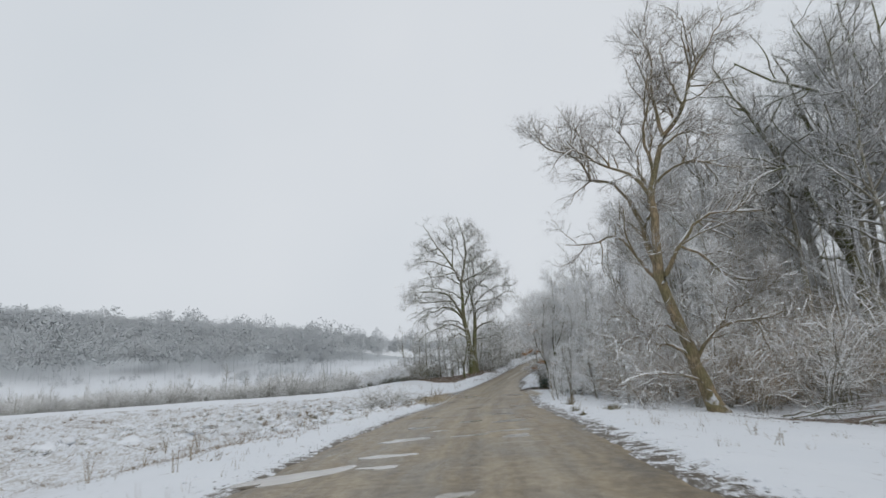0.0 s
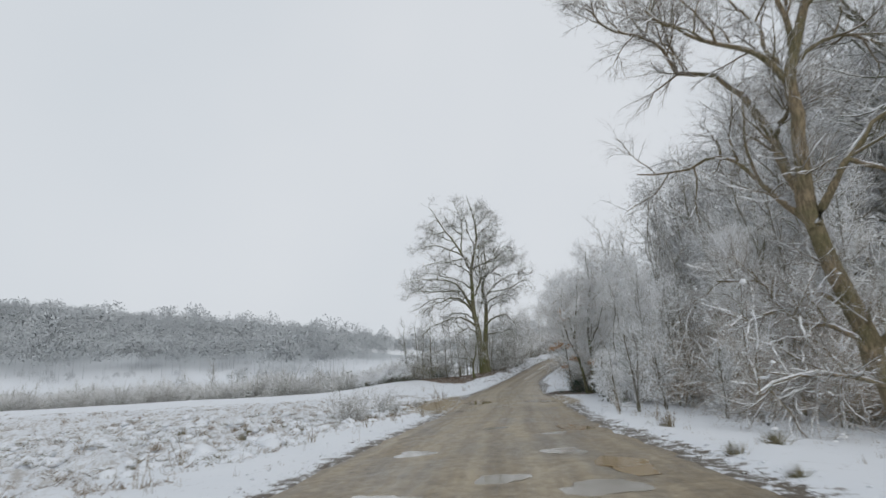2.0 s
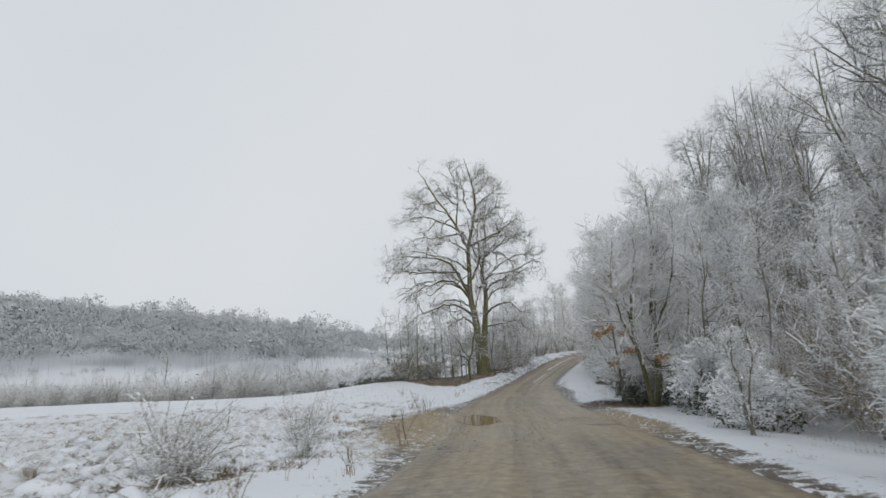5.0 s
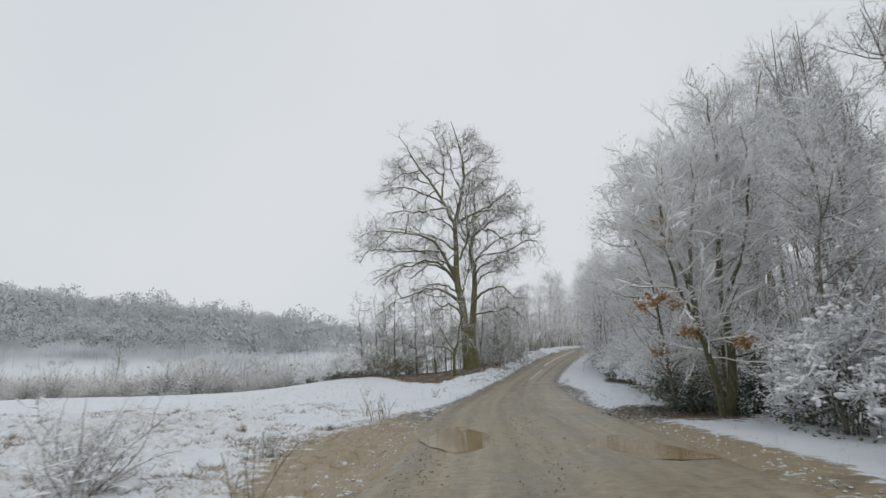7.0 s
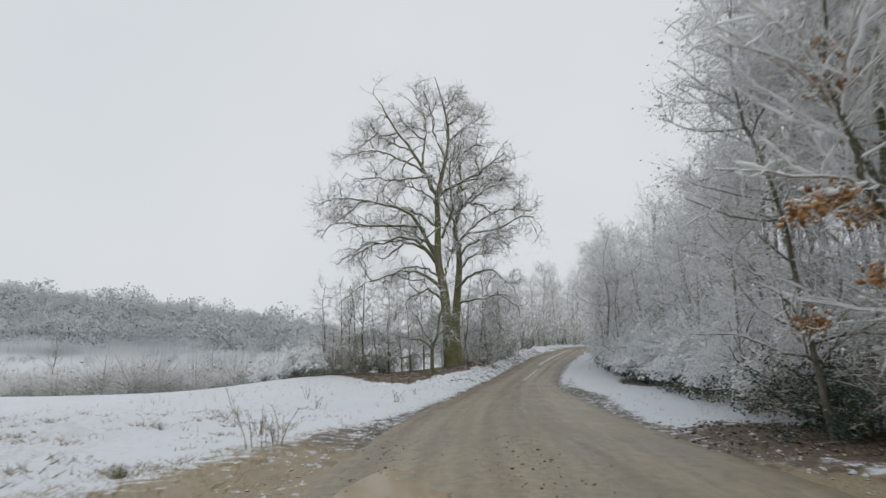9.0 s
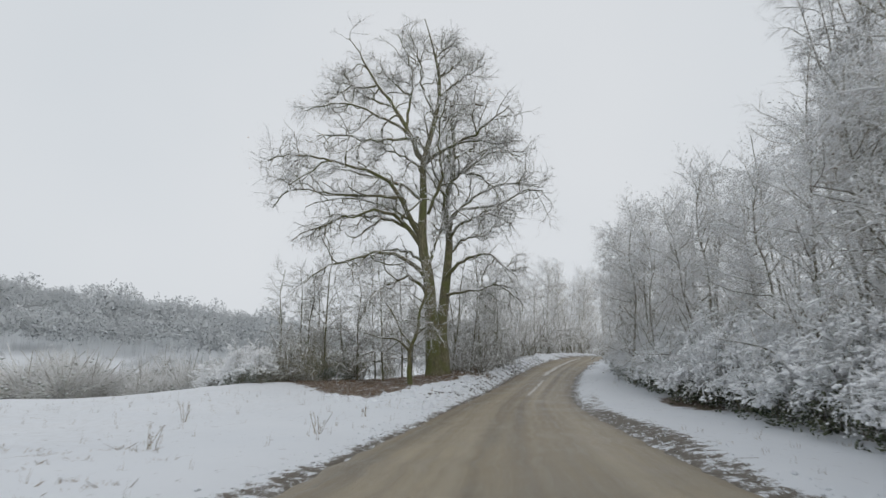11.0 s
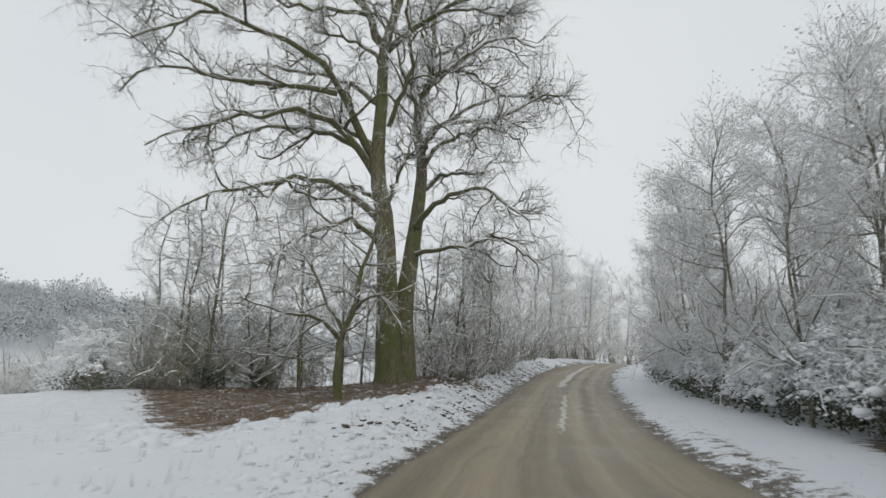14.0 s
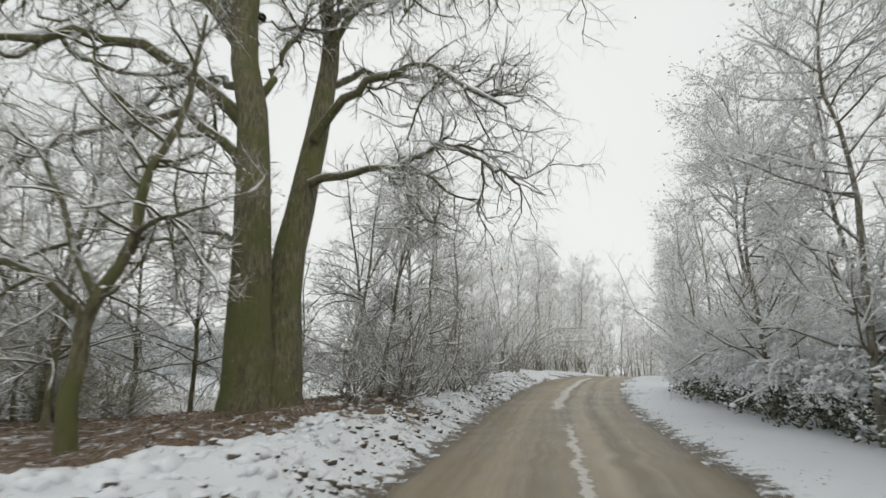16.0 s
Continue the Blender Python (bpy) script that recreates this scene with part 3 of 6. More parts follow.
# ---- puddles ----
def puddle(cx, cy, rx, ry, turn, seed, label, material):
    """Still water in a hollow of the road; its shore is where the road rises through it."""
    rng = np.random.default_rng(seed)
    n = 32
    a = np.arange(n) * 2 * np.pi / n
    r = 1.0 + 0.2 * np.sin(2 * a + rng.uniform(0, 6)) + 0.17 * np.sin(3 * a + rng.uniform(0, 6)) + 0.07 * np.sin(5 * a + rng.uniform(0, 6)) + 0.05 * np.sin(9 * a + rng.uniform(0, 6))
    x, y = rx * r * np.cos(a), ry * r * np.sin(a)
    c, s = math.cos(turn), math.sin(turn)
    px, py = x * c - y * s, x * s + y * c
    slope = float(smooth_interp(np.array(cy + 1.0), PROF_Y, PROF_Z) - smooth_interp(np.array(cy - 1.0), PROF_Y, PROF_Z)) / 2
    rim = road_height(cx + px, cy + py, False) - slope * py
    lev = float(np.mean(rim)) - 0.012
    bm = bmesh.new()
    top = [bm.verts.new((u, v, slope * v)) for u, v in zip(px, py)]
    low = [bm.verts.new((u * 0.9, v * 0.9, slope * v - 0.05)) for u, v in zip(px, py)]
    bm.faces.new(top)
    for i in range(n):
        bm.faces.new((top[i - 1], low[i - 1], low[i], top[i]))
    me = bpy.data.meshes.new("puddle")
    bm.to_mesh(me)
    bm.free()
    me.materials.append(material)
    ob = new("puddle", me)
    ob.location = (cx, cy, lev)
    tagged(ob, label, "puddle", "puddles on the road")


for k, spec in enumerate(PALE_PUDDLES):
    puddle(*spec, k, "slushy pale puddle in a road rut", MAT_PALE_WATER)
for k, spec in enumerate(BROWN_PUDDLES):
    puddle(*spec, 40 + k, "shallow brown puddle in a road pothole", MAT_WATER)


# ---- trees ----
def thing(name, label, category, group=""):
    return tagged(new(name), label, category, group)


def wood_parts(ob, heavy, mid, fine, bark, twig, k=(10, 5, 3)):
    """Trunk, branches and twigs as three parts. Each argument is a list of (P, R)."""
    for P, R in heavy:
        mesh_object("trunk", *tubes(P, R, k[0]), bark, ob)
    for P, R in mid:
        if len(P) == 1:
            mesh_object("limb", *tubes(P, R, k[1]), bark, ob)
        else:
            tagged(mesh_object("branchwork", *tubes(P, R, min(k[1], 4)), bark, ob), kind="stuff")
    tagged(mesh_object("crown", *joined([tubes(P, R, k[2]) for P, R in fine]), twig, ob), kind="stuff")


def finer(P, n):
    """The polylines P with n points each."""
    x = np.linspace(0, P.shape[1] - 1, n)
    i = np.minimum(x.astype(int), P.shape[1] - 2)
    w = (x - i)[None, :, None]
    return P[:, i] * (1 - w) + P[:, i + 1] * w


def snow_on(ob, strands, share, thick, rng, tips=None, crumbs=0, name="snow_load", crumb=0.0):
    """Lumpy ridges of snow along a share of the shoots, and crumbs of it on the tips."""
    pieces = []
    for P, R in strands:
        keep = rng.random(len(P)) < share
        n = 7 if P.shape[1] > 3 else 5
        P, base = finer(P[keep], n), np.repeat(R[keep].mean(1, keepdims=True), n, 1)
        w = (thick * rng.lognormal(0, 0.25, (len(P), 1))) * rng.uniform(0.25, 1.5, (len(P), n))
        w[:, 0] *= 0.5
        w[:, -1] *= 0.3
        lift = rng.normal(0, thick * 0.35, P.shape)
        lift[..., 2] += base * 0.7 + w * 0.4
        pieces.append(tubes(P + lift, w, 4))
    if crumbs:
        Q = tips[0][rng.integers(0, len(tips[0]), crumbs)]
        t = rng.uniform(0.2, 1.0, (crumbs, 1))
        at = Q[:, 0] * (1 - t) + Q[:, -1] * t
        pieces.append(lumps(at + np.array([0, 0, thick * 0.3]), (crumb or thick * 0.9) * rng.lognormal(0, 0.4, crumbs), rng, 0.7, False, unit(Q[:, -1] - Q[:, 0])))
    tagged(mesh_object(name, *joined(pieces), MAT_SNOW, ob, "soft white snow lying along the twigs"), kind="stuff")


def plane_limb(points, y0, y1):
    """A limb given by its (x, z) course, running from depth y0 to depth y1."""
    n = len(points)
    return [(x, y0 + (y1 - y0) * i / max(1, n - 1), z) for i, (x, z) in enumerate(points)]


def make_oak():
    rng = np.random.default_rng(7)
    ob = thing("oak_tree", "huge double-stemmed bare oak with snow-lined limbs", "tree")
    stems, limbs = [], []

    def stem(points, y0, y1, r0, r1):
        stems.append(strand(plane_limb(points, y0, y1), r0, r1, 22, rng, 0.03))

    def limb(points, y0, y1, r0, r1=0.03):
        limbs.append(strand(plane_limb(points, y0, y1), r0, r1, 16, rng, 0.06))

    stem([(3.95, -0.3), (3.8, 2.1), (3.7, 3.9), (3.6, 5.8), (3.4, 7.7), (3.1, 9.6), (3.2, 13.1), (3.25, 15.7), (3.6, 16.9), (4.0, 18.4), (4.4, 20.3), (4.3, 22.4), (3.9, 24.3), (3.3, 26.6)], 92, 91.2, 0.57, 0.03)
    stem([(4.5, -0.1), (4.38, 2.2), (4.4, 4.0), (4.62, 6.0), (4.88, 8.1), (5.0, 10.7), (4.7, 12.2), (5.0, 13.6), (5.4, 15.5), (5.5, 18.1), (5.3, 20.3), (5.8, 22.4)], 92.2, 94.5, 0.52, 0.03)
    # left leader of the first stem and its forks
    limb([(3.2, 15.6), (2.5, 16.9), (1.9, 18.1), (0.9, 20.1), (-0.2, 21.7), (-1.0, 23.1), (-1.9, 24.8), (-2.5, 25.8)], 92, 92.5, 0.24)
    limb([(1.9, 18.2), (2.2, 20.4), (2.3, 22.9), (1.8, 25.2), (1.3, 26.8)], 92.2, 93.5, 0.13)
    limb([(-0.2, 21.7), (-1.1, 21.3), (-2.3, 21.1), (-3.4, 20.0), (-4.3, 19.6)], 92.2, 91, 0.09)
    limb([(4.4, 20.6), (5.7, 21.4), (6.9, 22.0), (7.6, 22.2)], 91.8, 90, 0.09)
    limb([(4.2, 23.6), (5.2, 25.0), (6.0, 25.3)], 91.5, 93, 0.07)
    limb([(4.0, 19.2), (3.1, 21.0), (2.9, 22.8), (2.3, 24.6)], 92, 90, 0.09)
    # boughs on the meadow side, from the top down
    limb([(2.8, 17.4), (0.7, 16.8), (-1.0, 16.4), (-2.0, 16.4), (-2.9, 16.1), (-3.6, 15.7)], 92, 88, 0.13)
    limb([(3.2, 14.6), (2.2, 15.8), (1.2, 16.5), (0.2, 17.0), (-0.9, 17.6)], 92, 93.5, 0.12)
    limb([(3.2, 12.6), (1.4, 14.1), (-0.4, 14.8), (-2.1, 15.4), (-3.6, 15.9), (-5.0, 15.5)], 92, 95, 0.16)
    limb([(3.2, 9.4), (2.4, 11.0), (1.6, 12.3), (1.0, 13.1), (-0.3, 13.6), (-1.5, 13.7), (-2.7, 13.8), (-3.7, 12.8), (-4.7, 11.7)], 92, 86, 0.23)
    limb([(-2.5, 13.5), (-3.9, 13.6), (-5.1, 13.4), (-5.7, 12.7)], 87, 85, 0.08)
    limb([(1.4, 12.2), (-0.7, 12.3), (-2.8, 12.2), (-4.4, 12.4), (-5.6, 12.2), (-6.5, 10.9)], 90.3, 88.5, 0.14)
    limb([(3.3, 8.6), (2.4, 10.1), (1.5, 11.1), (0.7, 11.3), (-0.1, 11.3), (-1.4, 10.8), (-2.6, 10.3), (-3.7, 9.7), (-5.1, 8.9)], 92, 88.3, 0.21)
    limb([(2.4, 10.1), (1.3, 11.0), (-0.4, 11.5), (-1.9, 11.6), (-3.2, 11.4), (-4.5, 10.6), (-5.7, 10.2)], 91.5, 93.5, 0.15)
    limb([(3.5, 6.9), (2.4, 7.9), (1.6, 8.3), (0.7, 8.6), (-1.0, 8.2), (-2.5, 7.6), (-3.5, 7.0), (-4.2, 6.1)], 92, 88.8, 0.2)
    limb([(3.6, 5.6), (2.8, 6.6), (2.1, 7.0), (1.0, 6.4), (0.0, 5.9), (-0.3, 5.2), (-0.5, 4.3)], 92, 89.5, 0.16)
    limb([(3.6, 4.1), (2.7, 4.4), (2.1, 4.0), (1.6, 4.0)], 92, 91, 0.09)
    limb([(3.4, 8.0), (1.8, 9.2), (0.2, 9.4), (-1.6, 9.0)], 92, 95.5, 0.14)
    # boughs over the road
    limb([(3.3, 15.4), (4.4, 15.9), (5.5, 16.2), (6.7, 16.6), (7.7, 17.1), (8.8, 17.8)], 92, 87.8, 0.18)
    limb([(5.5, 16.0), (7.0, 16.3), (8.2, 16.1), (9.4, 16.3)], 90, 90, 0.08)
    limb([(4.7, 12.8), (5.2, 14.3), (6.3, 15.2), (7.6, 16.1), (9.0, 16.6), (10.2, 15.9)], 93.2, 92, 0.14)
    limb([(5.4, 14.8), (6.6, 14.9), (7.7, 14.0), (8.3, 12.6), (8.4, 11.5)], 93, 91, 0.08)
    limb([(4.9, 9.9), (5.7, 10.9), (6.8, 11.3), (8.2, 11.2), (9.1, 10.5)], 93, 90.5, 0.14)
    limb([(4.9, 10.6), (5.7, 12.1), (7.2, 12.2), (9.0, 12.5), (10.5, 13.3), (11.6, 13.2)], 93, 91.5, 0.15)
    limb([(4.8, 7.2), (5.5, 8.0), (6.5, 8.5), (7.6, 8.4), (8.3, 7.7), (9.2, 6.7)], 92.6, 89.8, 0.16)
    limb([(4.8, 5.9), (6.2, 6.2), (7.3, 6.1), (8.0, 6.4), (8.7, 5.8), (9.5, 5.1)], 92.4, 90, 0.12)
    limb([(6.5, 6.1), (7.3, 5.3), (7.8, 4.4)], 91.8, 91, 0.06)
    limb([(5.0, 9.0), (6.2, 10.4), (7.8, 11.0), (9.2, 12.4)], 93, 97, 0.14)
    limb([(3.3, 7.6), (3.9, 9.3), (4.4, 10.6), (4.5, 12.2)], 92, 92.6, 0.13)
    limb([(4.9, 11.2), (4.6, 13.5), (4.3, 14.6), (3.8, 15.8), (3.5, 17.6)], 93, 93.2, 0.15)
    limb([(3.5, 11.6), (4.4, 14.0), (4.2, 16.4), (4.8, 18.6)], 92, 88, 0.14)
    # upper and hinder boughs that fill the dome
    limb([(1.0, 20.0), (-0.5, 20.6), (-2.5, 22.3), (-3.6, 22.8)], 92.2, 94, 0.1)
    limb([(2.2, 17.6), (0.2, 18.6), (-2.2, 19.2), (-4.6, 18.4)], 92, 89.5, 0.13)
    limb([(2.2, 21.0), (0.4, 23.0), (-0.4, 25.0)], 92.5, 94, 0.09)
    limb([(4.3, 18.6), (5.6, 19.4), (7.0, 20.6), (8.2, 20.6)], 92, 93.5, 0.12)
    limb([(4.3, 21.8), (5.6, 23.2), (6.4, 24.4)], 91.6, 92.5, 0.08)
    limb([(5.5, 16.5), (7.2, 18.0), (8.8, 19.4), (9.6, 19.2)], 94.3, 95.5, 0.11)
    limb([(5.2, 14.6), (7.0, 16.8), (9.4, 18.0), (10.8, 17.4)], 94, 96, 0.12)
    limb([(5.0, 11.5), (7.5, 13.8), (10.0, 14.8), (12.0, 14.6)], 93.4, 95, 0.13)
    limb([(3.3, 10.5), (0.5, 12.6), (-3.0, 13.8), (-6.0, 13.6)], 92.3, 96.5, 0.15)
    (P, R), (Q, S) = stems
    R += 0.30 * np.exp(-(P[..., 2] - P[0, 0, 2]) / 0.9)
    S += 0.22 * np.exp(-(Q[..., 2] - Q[0, 0, 2]) / 0.9)
    P0, R0 = np.concatenate([p for p, _ in limbs]), np.concatenate([r for _, r in limbs])
    reach = lengths(P0)
    c1 = sprout(P0, R0, 8, 0.2, 1.0, 46, np.clip(reach * 0.36, 1.5, 3.0), 10, 0.055, rng, 0.01, 0.3, 0.15)
    up = sprout(*finer_pair(stems, 0.42), 16, 0.05, 1.0, 52, 2.6, 10, 0.06, rng, 0.01, 0.28, 0.3)
    c1 = tuple(np.concatenate([u, v]) for u, v in zip(c1, up))
    b1 = sprout(*c1, 8, 0.12, 1.0, 50, 1.4, 6, 0.023, rng, -0.02, 0.34, 0.2)
    b1b = sprout(P0, R0, 12, 0.2, 1.0, 54, 1.4, 6, 0.025, rng, -0.02, 0.34, 0.1)
    b1 = tuple(np.concatenate([u, v]) for u, v in zip(b1, b1b))
    b2 = sprout(*b1, 5, 0.15, 1.0, 48, 0.72, 4, 0.0125, rng, -0.03, 0.4, 0.15)
    b3 = sprout(*b2, 3, 0.2, 1.0, 44, 0.38, 2, 0.0095, rng, -0.04, 0.3, 0.2, 0.6)
    wood_parts(ob, stems, limbs + [c1], [b2, b3], MAT_OAK, MAT_TWIG_OAK, (16, 6, 3))
    tagged(mesh_object("branchlet", *tubes(*b1, 3), MAT_BRANCHLET, ob), kind="stuff")
    snow_on(ob, [(P0, R0)], 1.0, 0.045, rng)
    snow_on(ob, [c1, b1], 0.5, 0.015, rng, b2, 2500, "twig_snow")
    few = b3[0][rng.choice(len(b3[0]), 420, replace=False)][:, 1]
    tagged(mesh_object("dry_leaves", *leaves(few, 0.05, rng), MAT_ORANGE, ob, "last withered brown leaves"), kind="stuff")


def finer_pair(strands, lo):
    """The upper part of each of several strands, as one set of polylines."""
    k = int(strands[0][0].shape[1] * lo)
    return np.concatenate([p[:, k:] for p, _ in strands]), np.concatenate([r[:, k:] for _, r in strands])


def make_willow():
    rng = np.random.default_rng(11)
    ob = thing("willow_tree", "old leaning willow with snow along its crooked limbs", "tree")
    limbs = []

    def limb(points, y0, y1, r0, r1=0.025, n=13):
        limbs.append(strand(plane_limb(points, y0, y1), r0, r1, n, rng, 0.035))

    limb([(12.75, -1.9), (12.2, -0.3), (11.8, 1.2), (11.4, 2.8), (11.0, 4.3), (10.75, 5.3), (10.8, 6.2), (10.9, 7.8), (10.9, 9.5)], 27.5, 27, 0.36, 0.17, 18)
    limb([(10.9, 9.3), (11.3, 10.8), (11.8, 12.1), (12.5, 12.9), (13.2, 14.2), (13.5, 16.0), (13.3, 18.2)], 27, 25.5, 0.19)
    limb([(10.8, 4.6), (10.6, 6.5), (10.6, 7.8), (10.4, 9.0), (10.1, 10.0), (9.7, 10.7), (8.7, 11.1)], 27.1, 29.5, 0.22, 0.07)
    limb([(8.7, 11.1), (8.4, 12.1), (7.6, 12.9), (6.6, 13.3), (6.0, 14.3)], 29.5, 30, 0.08)
    limb([(8.7, 11.1), (8.8, 12.9), (8.6, 14.4), (8.0, 15.3)], 29.5, 31, 0.08)
    limb([(10.6, 7.7), (11.0, 8.5), (11.2, 9.5)], 27.8, 27.3, 0.09, 0.06)
    limb([(10.8, 4.6), (10.4, 5.5), (10.1, 6.5), (9.7, 7.5), (9.4, 7.8), (8.5, 7.6), (7.1, 7.8)], 27.1, 30.5, 0.14)
    limb([(10.9, 9.1), (10.4, 10.3), (9.7, 10.9), (8.9, 11.4), (8.3, 12.0), (7.4, 13.0)], 27, 28.4, 0.14)
    limb([(10.7, 9.7), (10.7, 11.7), (10.4, 13.1), (10.1, 14.2)], 27.2, 29, 0.09)
    limb([(10.8, 4.7), (11.4, 6.0), (12.1, 7.0), (12.8, 7.7), (13.7, 7.7), (15.1, 7.5)], 27, 25, 0.15)
    limb([(11.7, 6.4), (12.6, 5.7), (13.3, 4.7), (14.1, 4.4), (15.2, 4.5)], 26.4, 25, 0.08)
    limb([(11.9, 1.0), (12.6, 2.2), (13.1, 2.5), (14.1, 2.6), (14.9, 2.8)], 27.3, 24.5, 0.12)
    limb([(12.7, 2.3), (13.3, 3.0), (14.1, 3.5), (15.0, 4.1)], 26.6, 25, 0.07)
    limb([(11.8, 0.9), (11.0, 1.7), (10.1, 1.9), (9.6, 2.3), (8.7, 2.1)], 27.3, 27.5, 0.1)
    limb([(11.4, 2.2), (10.7, 2.8), (10.1, 2.3), (9.9, 3.2), (8.6, 3.5)], 27.3, 29, 0.1)
    limb([(12.0, 0.0), (10.3, 0.5), (9.1, 0.5), (7.6, 0.1)], 27.3, 26, 0.08)
    limb([(11.3, 9.9), (12.3, 10.7), (13.6, 11.2), (15.3, 11.1), (17.1, 11.0)], 27, 29, 0.11)
    limb([(11.5, 11.4), (12.2, 11.9), (12.9, 12.0), (13.4, 11.4)], 26.5, 25, 0.08)
    limb([(11.2, 10.4), (10.9, 12.4), (11.3, 14.4), (10.8, 16.0)], 27, 25.8, 0.11)
    limb([(12.3, 12.6), (12.4, 14.4), (12.0, 16.2)], 26.2, 27.5, 0.08)
    limb([(11.8, 12.1), (11.6, 14.5), (11.9, 16.8), (11.3, 18.6)], 26.4, 26.8, 0.11)
    limb([(12.5, 12.9), (13.6, 15.3), (14.9, 17.4)], 26, 24.6, 0.1)
    limb([(12.8, 13.6), (12.6, 16.0), (12.9, 18.4)], 26, 27.4, 0.08)
    P, R = limbs[0]
    R += 0.26 * np.exp(-(P[..., 2] - P[0, 0, 2]) / 0.6)
    P0, R0 = np.concatenate([finer(p, 13) for p, _ in limbs[1:]]), np.concatenate([r for _, r in limbs[1:]])
    b1 = sprout(P0, R0, 12, 0.15, 1.0, 46, np.clip(lengths(P0) * 0.4, 1.3, 2.3), 6, 0.034, rng, 0.05, 0.17, 0.2)
    b1b = sprout(*limbs[0], 9, 0.3, 1.0, 62, 1.7, 6, 0.035, rng, 0.04, 0.2, 0.2)
    b1 = tuple(np.concatenate([u, v]) for u, v in zip(b1, b1b))
    b2 = sprout(*b1, 10, 0.12, 1.0, 44, 1.2, 4, 0.012, rng, 0.02, 0.2, 0.2)
    b3 = sprout(*b2, 7, 0.12, 1.0, 40, 0.65, 2, 0.0085, rng, 0.02, 0.2, 0.2)
    b4 = sprout(*b3, 2, 0.15, 1.0, 36, 0.35, 2, 0.007, rng, 0.02, 0.15, 0.2, 0.6)
    wood_parts(ob, limbs[:1], limbs[1:] + [b1], [b2, b3, b4], MAT_WILLOW, MAT_TWIG_WILLOW, (16, 7, 3))
    snow_on(ob, [(P0, R0)], 1.0, 0.028, rng)
    snow_on(ob, [b1, b2], 0.4, 0.014, rng, b3, 1500, "twig_snow")
    low = b2[0][b2[0][:, -1, 2] < 3.5]
    low = low[rng.integers(0, len(low), 220)][:, -1]
    tagged(mesh_object("clinging_snow", *lumps(low, 0.03 * rng.lognormal(0, 0.4, len(low)), rng, 0.6, True), MAT_SNOW, ob, "clots of snow caught on low twigs"), kind="stuff")
    # a broken stub at the foot of the trunk
    stub = strand([(12.3, 27.0, -1.7), (12.1, 26.9, -0.9), (11.9, 26.8, -0.35)], 0.40, 0.26, 7, rng, 0.04)
    stub[1][0, -3:] = (0.27, 0.17, 0.01)
    mesh_object("stub", *tubes(*stub, 12), MAT_WILLOW, ob, "mossy broken stub beside the trunk")


def make_wood_oak(label, seed, courses):
    """A great oak inside the wood. courses: (points, y0, y1, r0), the first of them the trunk."""
    rng = np.random.default_rng(seed)
    ob = thing("wood_oak", label, "tree", "great oaks in the wood")
    limbs = [strand(plane_limb(c, y0, y1), r0, 0.05, 14, rng, 0.08) for c, y0, y1, r0 in courses]
    P0, R0 = np.concatenate([p for p, _ in limbs]), np.concatenate([r for _, r in limbs])
    b1 = sprout(P0, R0, 13, 0.3, 1.0, 50, np.clip(lengths(P0) * 0.4, 2.4, 5.0), 8, 0.09, rng, 0.04, 0.2, 0.25)
    b2 = sprout(*b1, 9, 0.12, 1.0, 48, 1.9, 4, 0.032, rng, 0.02, 0.22, 0.2)
    b3 = sprout(*b2, 7, 0.1, 1.0, 44, 0.9, 2, 0.018, rng, 0.0, 0.22, 0.2)
    b4 = sprout(*b3, 2, 0.1, 1.0, 44, 0.55, 2, 0.015, rng, 0.0, 0.22, 0.2)
    wood_parts(ob, limbs[:1], limbs[1:] + [b1], [b2, b3, b4], MAT_OAK, MAT_TWIG_OAK, (14, 6, 3))
    snow_on(ob, [(P0[1:], R0[1:])], 1.0, 0.06, rng)
    snow_on(ob, [b1], 0.7, 0.03, rng, name="twig_snow")


